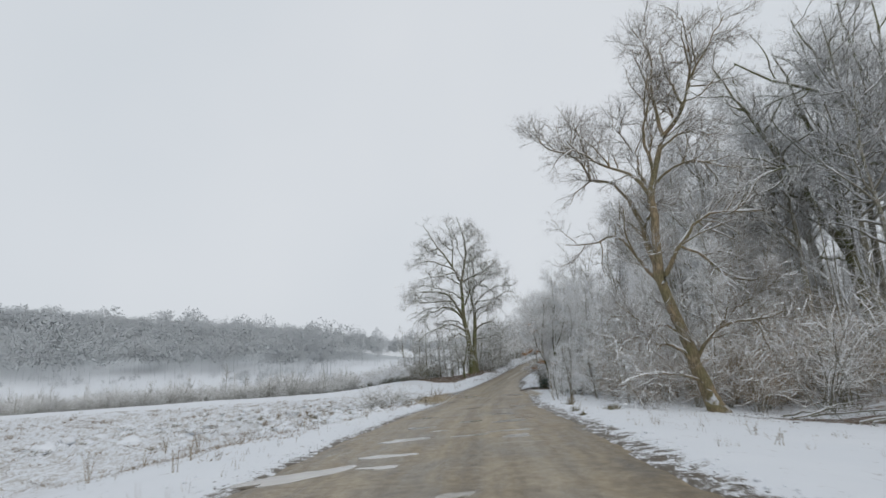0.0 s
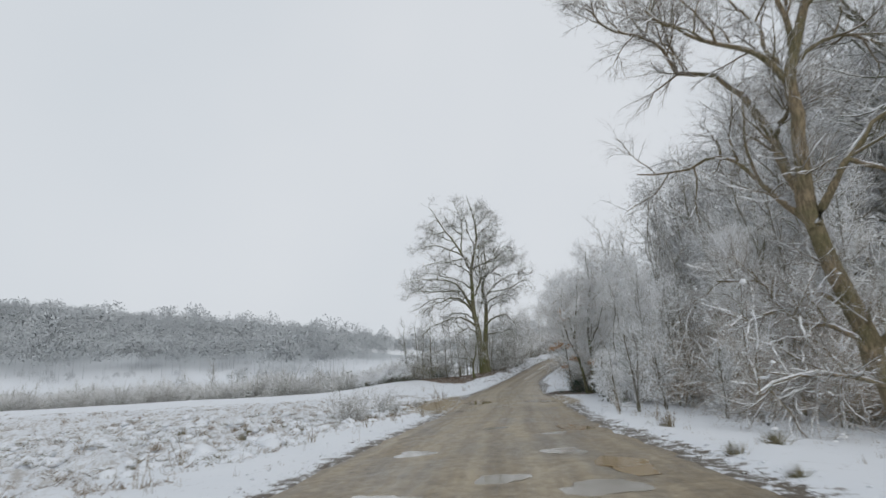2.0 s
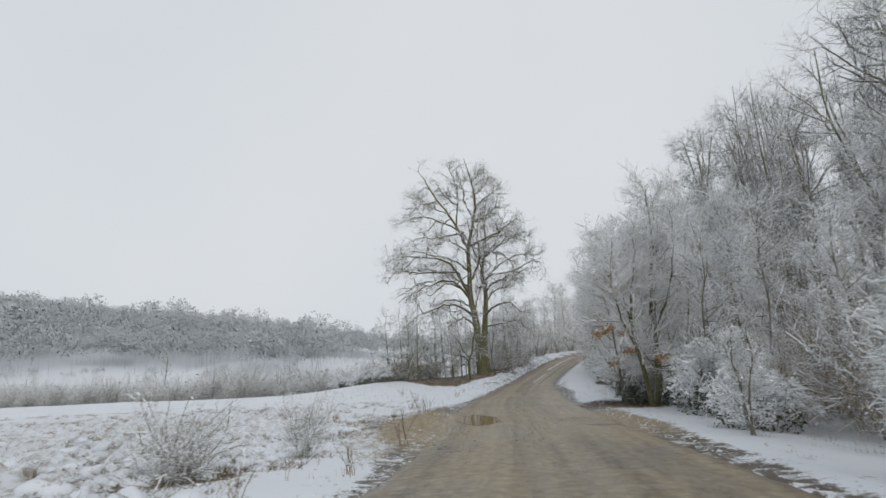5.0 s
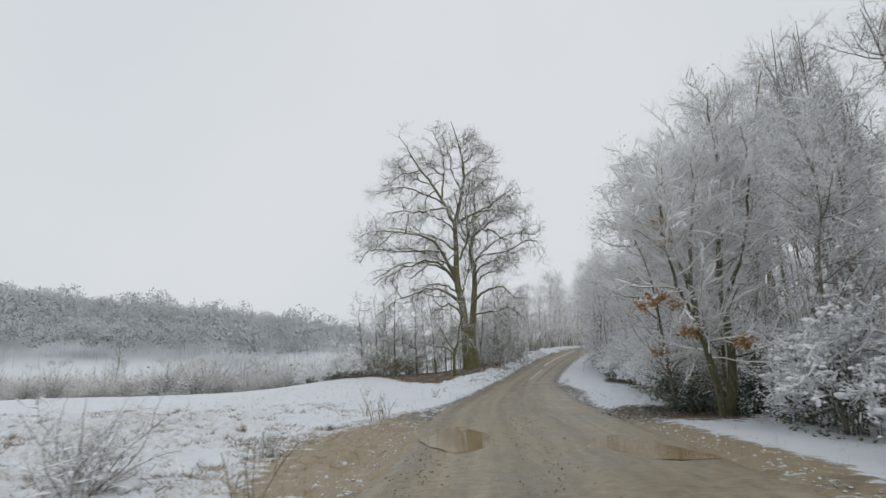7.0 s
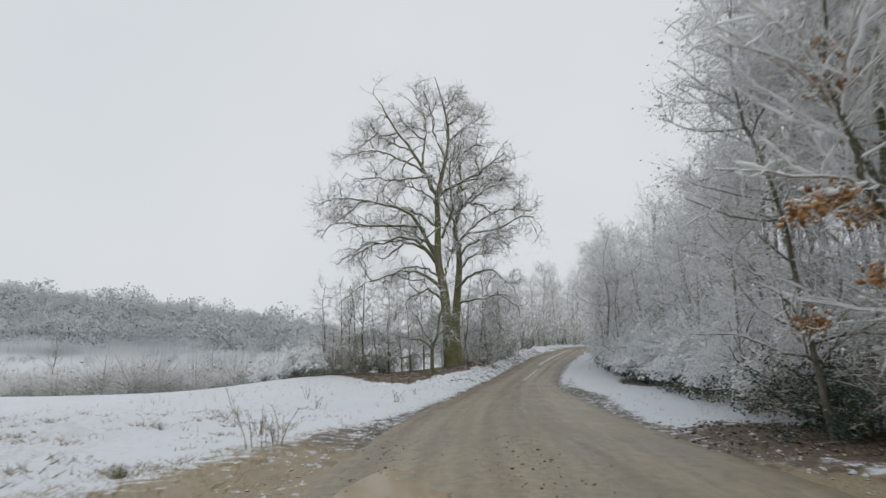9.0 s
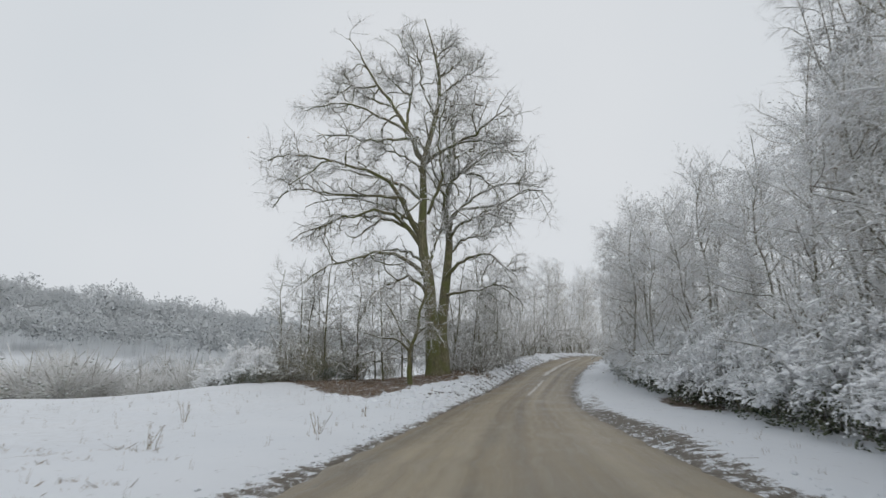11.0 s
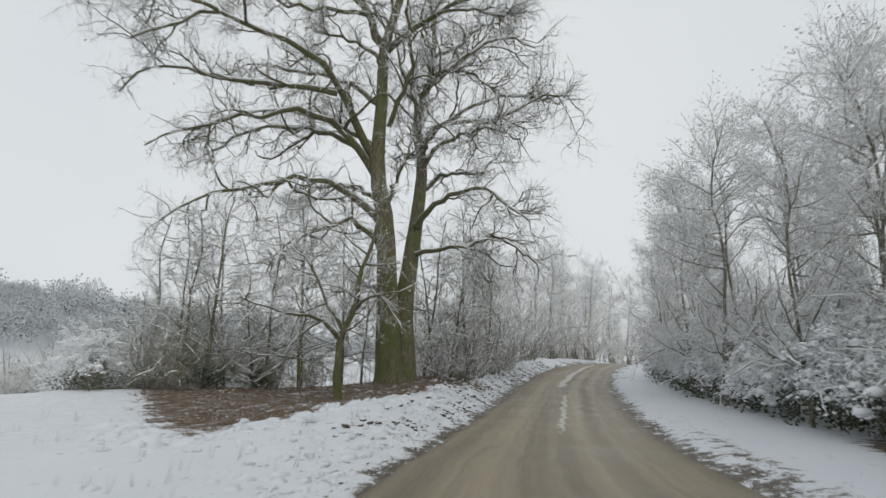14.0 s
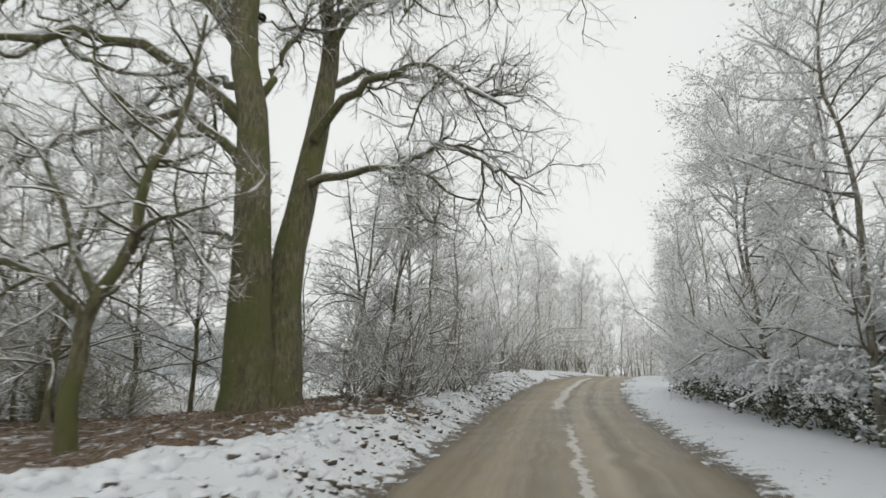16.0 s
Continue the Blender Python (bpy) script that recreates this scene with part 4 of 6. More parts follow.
def make_tree(name, label, group, seed, height, girth, spread, first=0.3, bark=None, twig=None, n1=16, n2=6, n3=5, n4=0, lean=0.0, load=0, load_size=0.05, rise=0.09, angle=48, thin=0.008, forks=1, crumbs=0, taper=0.5, fine_length=0.22, crook=0.18, branch=None):
    """A single- or few-stemmed bare tree that stands at the origin."""
    rng = np.random.default_rng(seed)
    ob = thing(name, label, "tree", group)
    stems = []
    for k in range(forks):
        a = rng.uniform(0, 6.28)
        out = 0 if forks == 1 else rng.uniform(0.1, 0.28) * height * 0.5
        pts = [(0.1 * k, 0, -0.3)]
        for s in (0.25, 0.5, 0.75, 1.0):
            pts.append((lean * s * height + out * s * math.cos(a) + rng.normal(0, 0.02 * height) * s, out * s * math.sin(a) + rng.normal(0, 0.02 * height) * s, height * s * rng.uniform(0.94, 1.0)))
        stems.append(strand(pts, girth * (1 if k == 0 else 0.75), 0.02, 14, rng, 0.02))
    P0, R0 = np.concatenate([p for p, _ in stems]), np.concatenate([r for _, r in stems])
    b1 = sprout(P0, R0, n1, first, 0.98, angle, spread, 6, girth * 0.28, rng, rise, crook, taper)
    b2 = sprout(*b1, n2, 0.15, 1.0, 48, spread * 0.42, 3, max(thin * 1.3, girth * 0.08), rng, rise * 0.5, 0.22, 0.35)
    b3 = sprout(*b2, n3, 0.1, 1.0, 46, spread * fine_length, 2, thin * 1.2, rng, 0.02, 0.2, 0.25)
    fine = [b2, b3]
    if n4:
        fine.append(sprout(*b3, n4, 0.2, 1.0, 40, spread * 0.11, 2, thin, rng, 0.02, 0.2, 0.2, 0.6))
    wood_parts(ob, stems, [], fine, bark or MAT_BARK, twig or MAT_TWIG, (8, 4, 3))
    tagged(mesh_object("branchwork", *tubes(*b1, 4), branch or bark or MAT_BARK, ob), kind="stuff")
    if load:
        snow_on(ob, [b1, b2] if load > 0.3 else [b1], load, load_size, rng, b3, crumbs, crumb=max(load_size, 0.022))
    return ob, fine[-1]


def make_shrub(name, label, group, seed, height, stems, spread, twig=None, n2=7, n3=5, n4=0, load=0, load_size=0.07, arch=-0.03, thin=0.007, girth=0.03, fan=58, crumbs=0, green=0, heaps=0, droop=0.0, root=None):
    """A many-stemmed bush at the origin, its shoots arching outwards."""
    rng = np.random.default_rng(seed)
    ob = thing(name, label, "bush", group)
    a = rng.uniform(0, 6.28, stems)
    d = unit(np.stack([np.cos(a) * rng.uniform(0.15, spread, stems), np.sin(a) * rng.uniform(0.15, spread, stems), np.ones(stems)], -1))
    L = height * rng.uniform(0.6, 1.15, stems)
    P = np.empty((stems, 8, 3))
    P[:, 0] = np.stack([rng.normal(0, 0.18, stems), rng.normal(0, 0.18, stems), np.full(stems, -0.15)], -1)
    for k in range(1, 8):
        d = unit(d + rng.normal(0, 0.2, d.shape) + np.array([0, 0, arch]))
        P[:, k] = P[:, k - 1] + d * (L / 7)[:, None]
    R = np.outer(rng.uniform(0.7, 1.2, stems) * girth, np.linspace(1, 0.25, 8))
    b2 = sprout(P, R, n2, 0.15, 1.0, fan, height * 0.36, 4, max(girth * 0.4, thin * 1.3), rng, -0.02 - droop, 0.25, 0.35)
    b3 = sprout(*b2, n3, 0.1, 1.0, 52, height * 0.16, 2, thin * 1.2, rng, -droop * 2, 0.2, 0.3)
    fine = [b2, b3]
    if n4:
        fine.append(sprout(*b3, n4, 0.2, 1.0, 40, height * 0.09, 2, thin, rng, 0.0, 0.2, 0.2, 0.6))
    tagged(mesh_object("rootstock", *tubes(P, R, 4), root or MAT_BARK, ob), kind="stuff")
    tagged(mesh_object("crown", *joined([tubes(p, r, 3) for p, r in fine]), twig or MAT_TWIG, ob), kind="stuff")
    if load:
        snow_on(ob, [b2], load, load_size, rng, b3, crumbs)
    if heaps:
        q = b2[0][rng.integers(0, len(b2[0]), heaps), rng.integers(1, 4, heaps)]
        q = np.repeat(q, 3, axis=0) + rng.normal(0, 0.07, (heaps * 3, 3))
        tagged(mesh_object("clinging_snow", *lumps(q, 0.05 * rng.lognormal(0, 0.4, len(q)), rng, 0.62, True), MAT_SNOW, ob, "soft wet snow weighing down the shoots"), kind="stuff")
    if green:
        q = b3[0][:, 0]
        q = q[q[:, 2] < height * 0.45]
        q = q[rng.integers(0, len(q), green)] + rng.normal(0, 0.1, (green, 3)) - np.array([0, 0, 0.12])
        tagged(mesh_object("foliage", *leaves(q, 0.07, rng), MAT_OLIVE, ob, "dull green leaves under the snow"), kind="stuff")
    return ob, fine[-1]


def make_bowed_bush(seed, width, height):
    """A rounded bush at the origin: shoots that bow over to the ground under their snow, with dark leaves inside."""
    rng = np.random.default_rng(seed)
    ob = thing("snowy_bush", "bush bowed under thick white snow", "bush", "snowy bushes")
    n = 34
    a, far = rng.uniform(0, 6.28, n), rng.uniform(0.25, 1.0, n) ** 0.7
    out = np.stack([np.cos(a), np.sin(a), 0 * a], -1) * (far * width)[:, None]
    top = height * rng.uniform(0.85, 1.25, n) * np.sqrt(np.maximum(1.08 - far**2, 0.25))
    t = np.linspace(0, 1, 8)[None, :, None]
    base = np.c_[rng.normal(0, 0.16, (n, 2)), np.full(n, -0.15)][:, None]
    knee = (out * 0.35 + np.c_[np.zeros((n, 2)), top * 1.25])[:, None]
    end = (out + np.c_[np.zeros((n, 2)), top * rng.uniform(0.45, 0.9, n)])[:, None]
    P = base * (1 - t) ** 2 + knee * 2 * t * (1 - t) + end * t**2
    P[:, 1:] += rng.normal(0, 0.05, P[:, 1:].shape)
    R = np.outer(rng.uniform(0.010, 0.022, n), np.linspace(1, 0.35, 8))
    b2 = sprout(P, R, 11, 0.3, 1.0, 56, 0.62, 3, 0.013, rng, -0.1, 0.34, 0.3)
    b3 = sprout(*b2, 7, 0.1, 1.0, 56, 0.34, 2, 0.0125, rng, -0.25, 0.25, 0.3)
    tagged(mesh_object("rootstock", *tubes(P, R, 4), MAT_BARK, ob), kind="stuff")
    tagged(mesh_object("crown", *joined([tubes(*b2, 3), tubes(*b3, 3)]), MAT_TWIG, ob), kind="stuff")
    snow_on(ob, [b2, (P[:, 3:], R[:, 3:])], 0.75, 0.019, rng, b3, 2600, crumb=0.028)
    q = b2[0][rng.integers(0, len(b2[0]), 260), rng.integers(1, 3, 260)]
    q = np.repeat(q, 3, axis=0) + rng.normal(0, 0.085, (780, 3)) * np.array([1, 1, 0.5])
    tagged(mesh_object("clinging_snow", *lumps(q, 0.05 * rng.lognormal(0, 0.45, len(q)), rng, 0.62, True), MAT_SNOW, ob, "soft wet snow weighing down the shoots"), kind="stuff")
    k = 520
    g, r = rng.uniform(0, 6.28, k), width * 0.75 * np.sqrt(rng.random(k))
    q = np.stack([np.cos(g) * r, np.sin(g) * r, height * rng.uniform(0.02, 0.62, k) * (1.15 - r / width)], -1)
    tagged(mesh_object("foliage", *leaves(q, 0.075, rng), MAT_OLIVE, ob, "dull green leaves under the snow"), kind="stuff")
    return ob


def make_far_shrub(seed, width, height):
    """A rounded brushy shrub at the origin: shoots fanning to a domed outline, with clots of snow and dark foliage."""
    rng = np.random.default_rng(seed)
    ob = thing("far_shrub", "frosted shrub beyond the meadow", "bush", "far shrubs")
    n = 900
    u = unit(rng.normal(size=(n, 3)))
    u[:, 2] = np.abs(u[:, 2])
    tip = u * rng.uniform(0.6, 1.08, (n, 1)) * np.array([width, width, height]) * (1 + 0.18 * np.sin(u[:, :1] * 5 + seed))
    P = np.stack([tip * rng.uniform(0.3, 0.7, (n, 1)) + np.array([0, 0, 0.2]), tip + rng.normal(0, 0.12, (n, 3))], 1)
    R = np.outer(rng.uniform(0.012, 0.026, n), [1.0, 0.6])
    s = unit(np.c_[rng.normal(0, 0.6, (8, 2)), np.ones(8)]) * height
    S = np.stack([s * 0 - np.array([0, 0, 0.2]), s * 0.55, s * rng.uniform(0.9, 1.25, (8, 1))], 1)
    tagged(mesh_object("crown", *joined([tubes(P, R, 3), tubes(S, np.tile([0.06, 0.045, 0.02], (8, 1)), 3)]), MAT_TWIG_FAR, ob), kind="stuff")
    k = 12
    tagged(mesh_object("snow_load", *lumps(tip[:k] * 0.97 + np.array([0, 0, 0.1]), rng.uniform(0.03, 0.055, k), rng, 0.55), MAT_SNOW, ob, "snow lying on the shoots"), kind="stuff")
    g = tip[-110:] * rng.uniform(0.45, 0.85, (110, 1))
    tagged(mesh_object("foliage", *lumps(g, rng.uniform(0.07, 0.18, 110), rng, 0.8), MAT_SCRUB, ob, "dull green foliage inside"), kind="stuff")
    return ob


def make_evergreen(label, seed, height, width, count):
    """A low bush with dark leaves, at the origin."""
    rng = np.random.default_rng(seed)
    ob, tips = make_shrub("evergreen_bush", label, "", seed, height, 14, width / height, MAT_TWIG_OLIVE, 6, 4, 0, 0.12, 0.012, root=MAT_OAK)
    p = tips[0].reshape(-1, 3)
    p = p[rng.integers(0, len(p), count)] + rng.normal(0, 0.09, (count, 3))
    mesh_object("foliage", *leaves(p, 0.042, rng), MAT_GREEN, ob, "dark green leaves")["kind"] = "stuff"
    return ob


def place(ob, spots, seed, low=0.85, high=1.2, upright=4.0):
    """The first copy moves to the first spot; the rest are copies with their own turn and size. Spots: x, y and perhaps a size."""
    rng = np.random.default_rng(seed)
    for k, (x, y, *size) in enumerate(spots):
        s = size[0] if size else rng.uniform(low, high)
        m = pose(x, y, float(land(x, y)), rng.normal(0, upright), rng.normal(0, upright), rng.uniform(0, 360))
        o = ob if k == 0 else copy_thing(ob, m)
        o.matrix_basis = m @ Matrix.Diagonal((s, s, s * rng.uniform(0.94, 1.08), 1))


make_oak()
make_willow()


def make_young():
    """The crooked young tree in front of the oak, at the origin."""
    rng = np.random.default_rng(72)
    ob = thing("young_tree", "crooked mossy young tree with low spreading branches", "tree")
    stem = strand([(0.1, 0, -0.3), (0.0, 0, 1.2), (0.05, 0, 2.1), (0.5, 0.1, 3.0), (0.55, 0, 4.0), (1.0, 0.1, 5.4), (1.2, 0, 7.4)], 0.165, 0.03, 16, rng, 0.02)
    fork = strand([(0.05, 0, 1.9), (-0.5, -0.3, 2.5), (-1.6, -0.7, 2.7), (-3.0, -1.0, 3.1)], 0.1, 0.02, 9, rng, 0.03)
    fork2 = strand([(0.5, 0.1, 3.0), (1.0, -0.5, 3.3), (2.0, -1.0, 3.4)], 0.07, 0.02, 8, rng, 0.03)
    fork3 = strand([(0.1, 0, 2.3), (-0.6, 0.3, 3.3), (-1.2, 0.4, 4.6), (-2.0, 0.5, 5.4)], 0.08, 0.02, 9, rng, 0.03)
    parts = [stem, fork, fork2, fork3]
    b1 = [sprout(P, R, k, 0.25, 1.0, 62, 2.0, 6, 0.03, rng, 0.0, 0.22, 0.4) for (P, R), k in zip(parts, (22, 9, 7, 9))]
    b1 = tuple(np.concatenate([u[i] for u in b1]) for i in (0, 1))
    b2 = sprout(*b1, 8, 0.12, 1.0, 50, 0.9, 4, 0.013, rng, -0.01, 0.28, 0.3)
    b3 = sprout(*b2, 6, 0.1, 1.0, 48, 0.4, 2, 0.008, rng, 0.0, 0.2, 0.2)
    wood_parts(ob, [stem], [fork, fork2, fork3, b1], [b2, b3], MAT_OAK, MAT_TWIG_DUN, (12, 6, 3))
    snow_on(ob, [b1], 0.7, 0.018, rng, b3, 600)
    return ob

# the tall wood on the right
wood_rng = np.random.default_rng(5)
tall_a, _ = make_tree("forest_tree", "tall bare forest tree, its limbs lined with snow", "forest trees", 31, 21, 0.34, 5.4, 0.28, n1=24, n2=9, n3=9, load=0.3, load_size=0.035, thin=0.016, angle=54, twig=MAT_TWIG_WOOD)
tall_b, _ = make_tree("forest_tree", "tall bare forest tree, its limbs lined with snow", "forest trees", 32, 19, 0.28, 4.8, 0.3, n1=24, n2=9, n3=9, load=0.3, load_size=0.035, lean=-0.05, thin=0.016, angle=54, twig=MAT_TWIG_WOOD)
tall_c, _ = make_tree("forest_tree", "slim bare forest tree white with frost", "forest trees", 33, 14, 0.11, 3.4, 0.15, branch=MAT_BRANCHLET, n1=26, n2=8, n3=8, thin=0.021, angle=58, rise=0.04)
tall_d, _ = make_tree("forest_tree", "slim bare forest tree white with frost", "forest trees", 34, 12, 0.10, 3.0, 0.12, branch=MAT_BRANCHLET, n1=26, n2=8, n3=8, thin=0.021, angle=60, rise=0.04)
make_wood_oak("great forked oak in the wood, limbs lined with snow", 35, (
    ([(31.7, -2.2), (31.7, 3.9), (31.0, 7.4), (31.0, 11.0), (31.0, 13.4), (30.7, 15.2), (30.0, 17.8), (29.3, 20.1), (28.4, 24.0)], 42, 41, 0.66),
    ([(31.3, 7.8), (29.5, 10.5), (28.0, 13.5), (26.5, 15.8), (24.9, 18.3), (23.3, 20.4), (22.0, 22.4)], 42, 39, 0.40),
    ([(29.3, 11.8), (26.3, 12.5), (23.6, 12.1), (21.1, 11.3)], 41.5, 38, 0.17),
    ([(31.1, 7.2), (27.3, 7.3), (24.8, 6.4)], 42, 40, 0.13),
    ([(30.6, 15.0), (30.6, 19.9), (30.9, 25.6)], 41, 41, 0.2),
    ([(26.6, 15.6), (25.6, 19.0), (25.0, 23.0)], 40.3, 42, 0.15),
    ([(30.8, 13.0), (33.2, 16.4), (35.5, 18.6)], 41.6, 44, 0.2),
))
make_wood_oak("great spreading oak in the wood with long snowy limbs", 36, (
    ([(33.6, -2.2), (34.2, 4.9), (35.3, 15.7), (36.0, 22.8), (36.5, 27.9)], 40, 40, 0.6),
    ([(34.4, 8.2), (34.1, 15.4), (33.0, 17.6), (31.7, 18.5), (29.7, 19.6), (27.4, 20.3), (25.4, 20.9), (23.0, 22.2)], 40, 38, 0.36),
    ([(35.0, 13.0), (34.0, 13.6), (30.3, 13.5), (27.6, 13.9), (25.4, 13.5), (22.6, 12.7), (21.0, 12.0)], 40, 36, 0.2),
    ([(33.0, 17.6), (30.4, 21.6), (28.0, 25.4)], 39.6, 38, 0.2),
    ([(35.6, 17.4), (33.2, 22.0), (32.0, 26.6)], 40, 38, 0.2),
))


def scatter(rng, count, x0, x1, y0, y1, apart, keep=lambda x, y: True):
    got = []
    for _ in range(count * 30):
        x, y = rng.uniform(x0, x1), rng.uniform(y0, y1)
        if keep(x, y) and all((x - u) ** 2 + (y - v) ** 2 > apart**2 for u, v in got):
            got.append((x, y))
            if len(got) == count:
                break
    return got


def right_of_road(gap):
    return lambda x, y: x > float(smooth_interp(np.array(y), ROAD_Y, ROAD_R)) + gap


def left_of_road(gap):
    return lambda x, y: x < float(smooth_interp(np.array(y), ROAD_Y, ROAD_L)) - gap


tall_fan, _ = make_tree("forest_tree", "very tall forked forest tree with frosted twigs", "forest trees", 37, 27, 0.34, 4.6, 0.4, n1=16, n2=9, n3=9, load=0.3, load_size=0.035, thin=0.02, angle=46, twig=MAT_TWIG_WOOD, forks=4, crook=0.22)
place(tall_fan, [(30.0, 73.0, 1.0), (34.0, 79.0, 1.08), (27.0, 80.0, 0.92), (32.0, 87.0, 1.0), (37.0, 70.0, 1.05), (26.0, 68.0, 0.8), (31.0, 63.0, 0.85), (40.0, 84.0, 1.1)], 24, upright=2.5)
place(tall_a, [(25.0, 38.5, 1.0), (28.0, 45.0, 1.05), (20.5, 41.0), (24.0, 51.0), (30.0, 53.0), (36.0, 46.0, 1.1), (27.0, 33.0, 0.95), (33.0, 35.0, 1.05), (38.0, 38.0, 1.1), (31.5, 58.0), (29.0, 38.0, 1.2), (34.0, 43.5, 1.25), (27.5, 42.5, 1.15), (31.0, 47.5, 1.25), (37.0, 34.0, 1.1), (36.0, 51.0, 1.3), (40.5, 47.0, 1.3)], 1)
place(tall_b, [(19.0, 37.0, 0.85), (22.8, 45.0), (19.5, 47.0), (27.0, 49.0), (23.0, 59.0), (25.5, 41.5), (34.0, 50.0, 1.1), (40.0, 44.0, 1.1)], 2)
place(tall_c, [(16.5, 42.0, 0.85), (16.7, 39.5, 1.0), (18.3, 47.0, 1.15), (20.0, 44.0, 1.3), (14.7, 47.5, 0.85), (17.5, 41.5, 1.25), (18.2, 37.0, 1.0), (20.5, 48.0, 1.15), (22.0, 40.0, 1.4), (18.5, 91.5, 0.95), (20.0, 86.5, 0.95), (23.5, 92.0, 1.05), (22.8, 106.0, 0.9)] + scatter(wood_rng, 15, 17, 30, 52, 104, 3.0, right_of_road(6.5)) + [(15.8, 66.0, 1.15), (18.0, 70.0, 1.2), (17.0, 62.5, 1.1), (20.5, 66.5, 1.3)], 3, 0.72, 1.0, 2.5)
place(tall_d, scatter(wood_rng, 16, 22, 40, 96, 150, 3.0, right_of_road(3.5)) + scatter(wood_rng, 22, 5, 34, 106, 148, 2.6, left_of_road(2.5)) + scatter(wood_rng, 14, 22, 52, 128, 160, 3.6), 4, 0.55, 0.85)
# undergrowth and roadside bushes on the right
road_tree, tips = make_tree("roadside_tree", "slender young tree thick with snow at the roadside", "roadside trees", 41, 10.5, 0.085, 3.0, 0.13, branch=MAT_BRANCHLET, n1=40, n2=9, n3=11, load=0.6, load_size=0.014, crumbs=3400, thin=0.0125, angle=62, rise=0.05, taper=0.6, fine_length=0.24)
place(road_tree, [(12.6, 56.5, 1.0), (10.6, 60.0, 0.72), (14.0, 64.0, 0.95), (13.8, 69.5, 0.85), (16.4, 75.0, 1.0), (18.6, 80.0, 1.15), (15.4, 84.0, 0.85), (16.4, 89.8, 1.2), (17.8, 95.0, 1.05), (20.6, 98.5, 1.1), (26.0, 105.0, 0.9), (11.6, 46.5, 0.8), (13.5, 51.5, 0.9), (9.9, 53.4, 0.95), (8.7, 54.2, 0.8), (10.6, 49.2, 0.75), (16.8, 69.0, 1.1), (12.8, 36.5, 0.75), (14.6, 40.0, 0.85), (11.8, 42.0, 0.7), (16.2, 35.0, 0.95), (17.0, 45.0, 1.0), (19.4, 85.5, 1.2), (16.6, 81.0, 1.0), (10.0, 108.0, 0.7), (12.0, 113.0, 0.75), (14.5, 117.0, 0.95), (17.0, 124.0, 1.05), (19.5, 128.5, 1.12), (22.5, 132.5, 1.18), (24.8, 136.5, 1.22), (28.0, 143.0, 1.3), (31.0, 149.0, 1.4), (33.0, 156.0, 1.4), (36.5, 158.0, 1.5), (30.0, 155.0, 1.4), (40.0, 160.0, 1.4), (27.0, 150.5, 1.3), (27.0, 118.0, 1.0), (30.5, 124.5, 1.1), (20.2, 102.5, 0.8), (29.0, 112.0, 0.8)], 5)


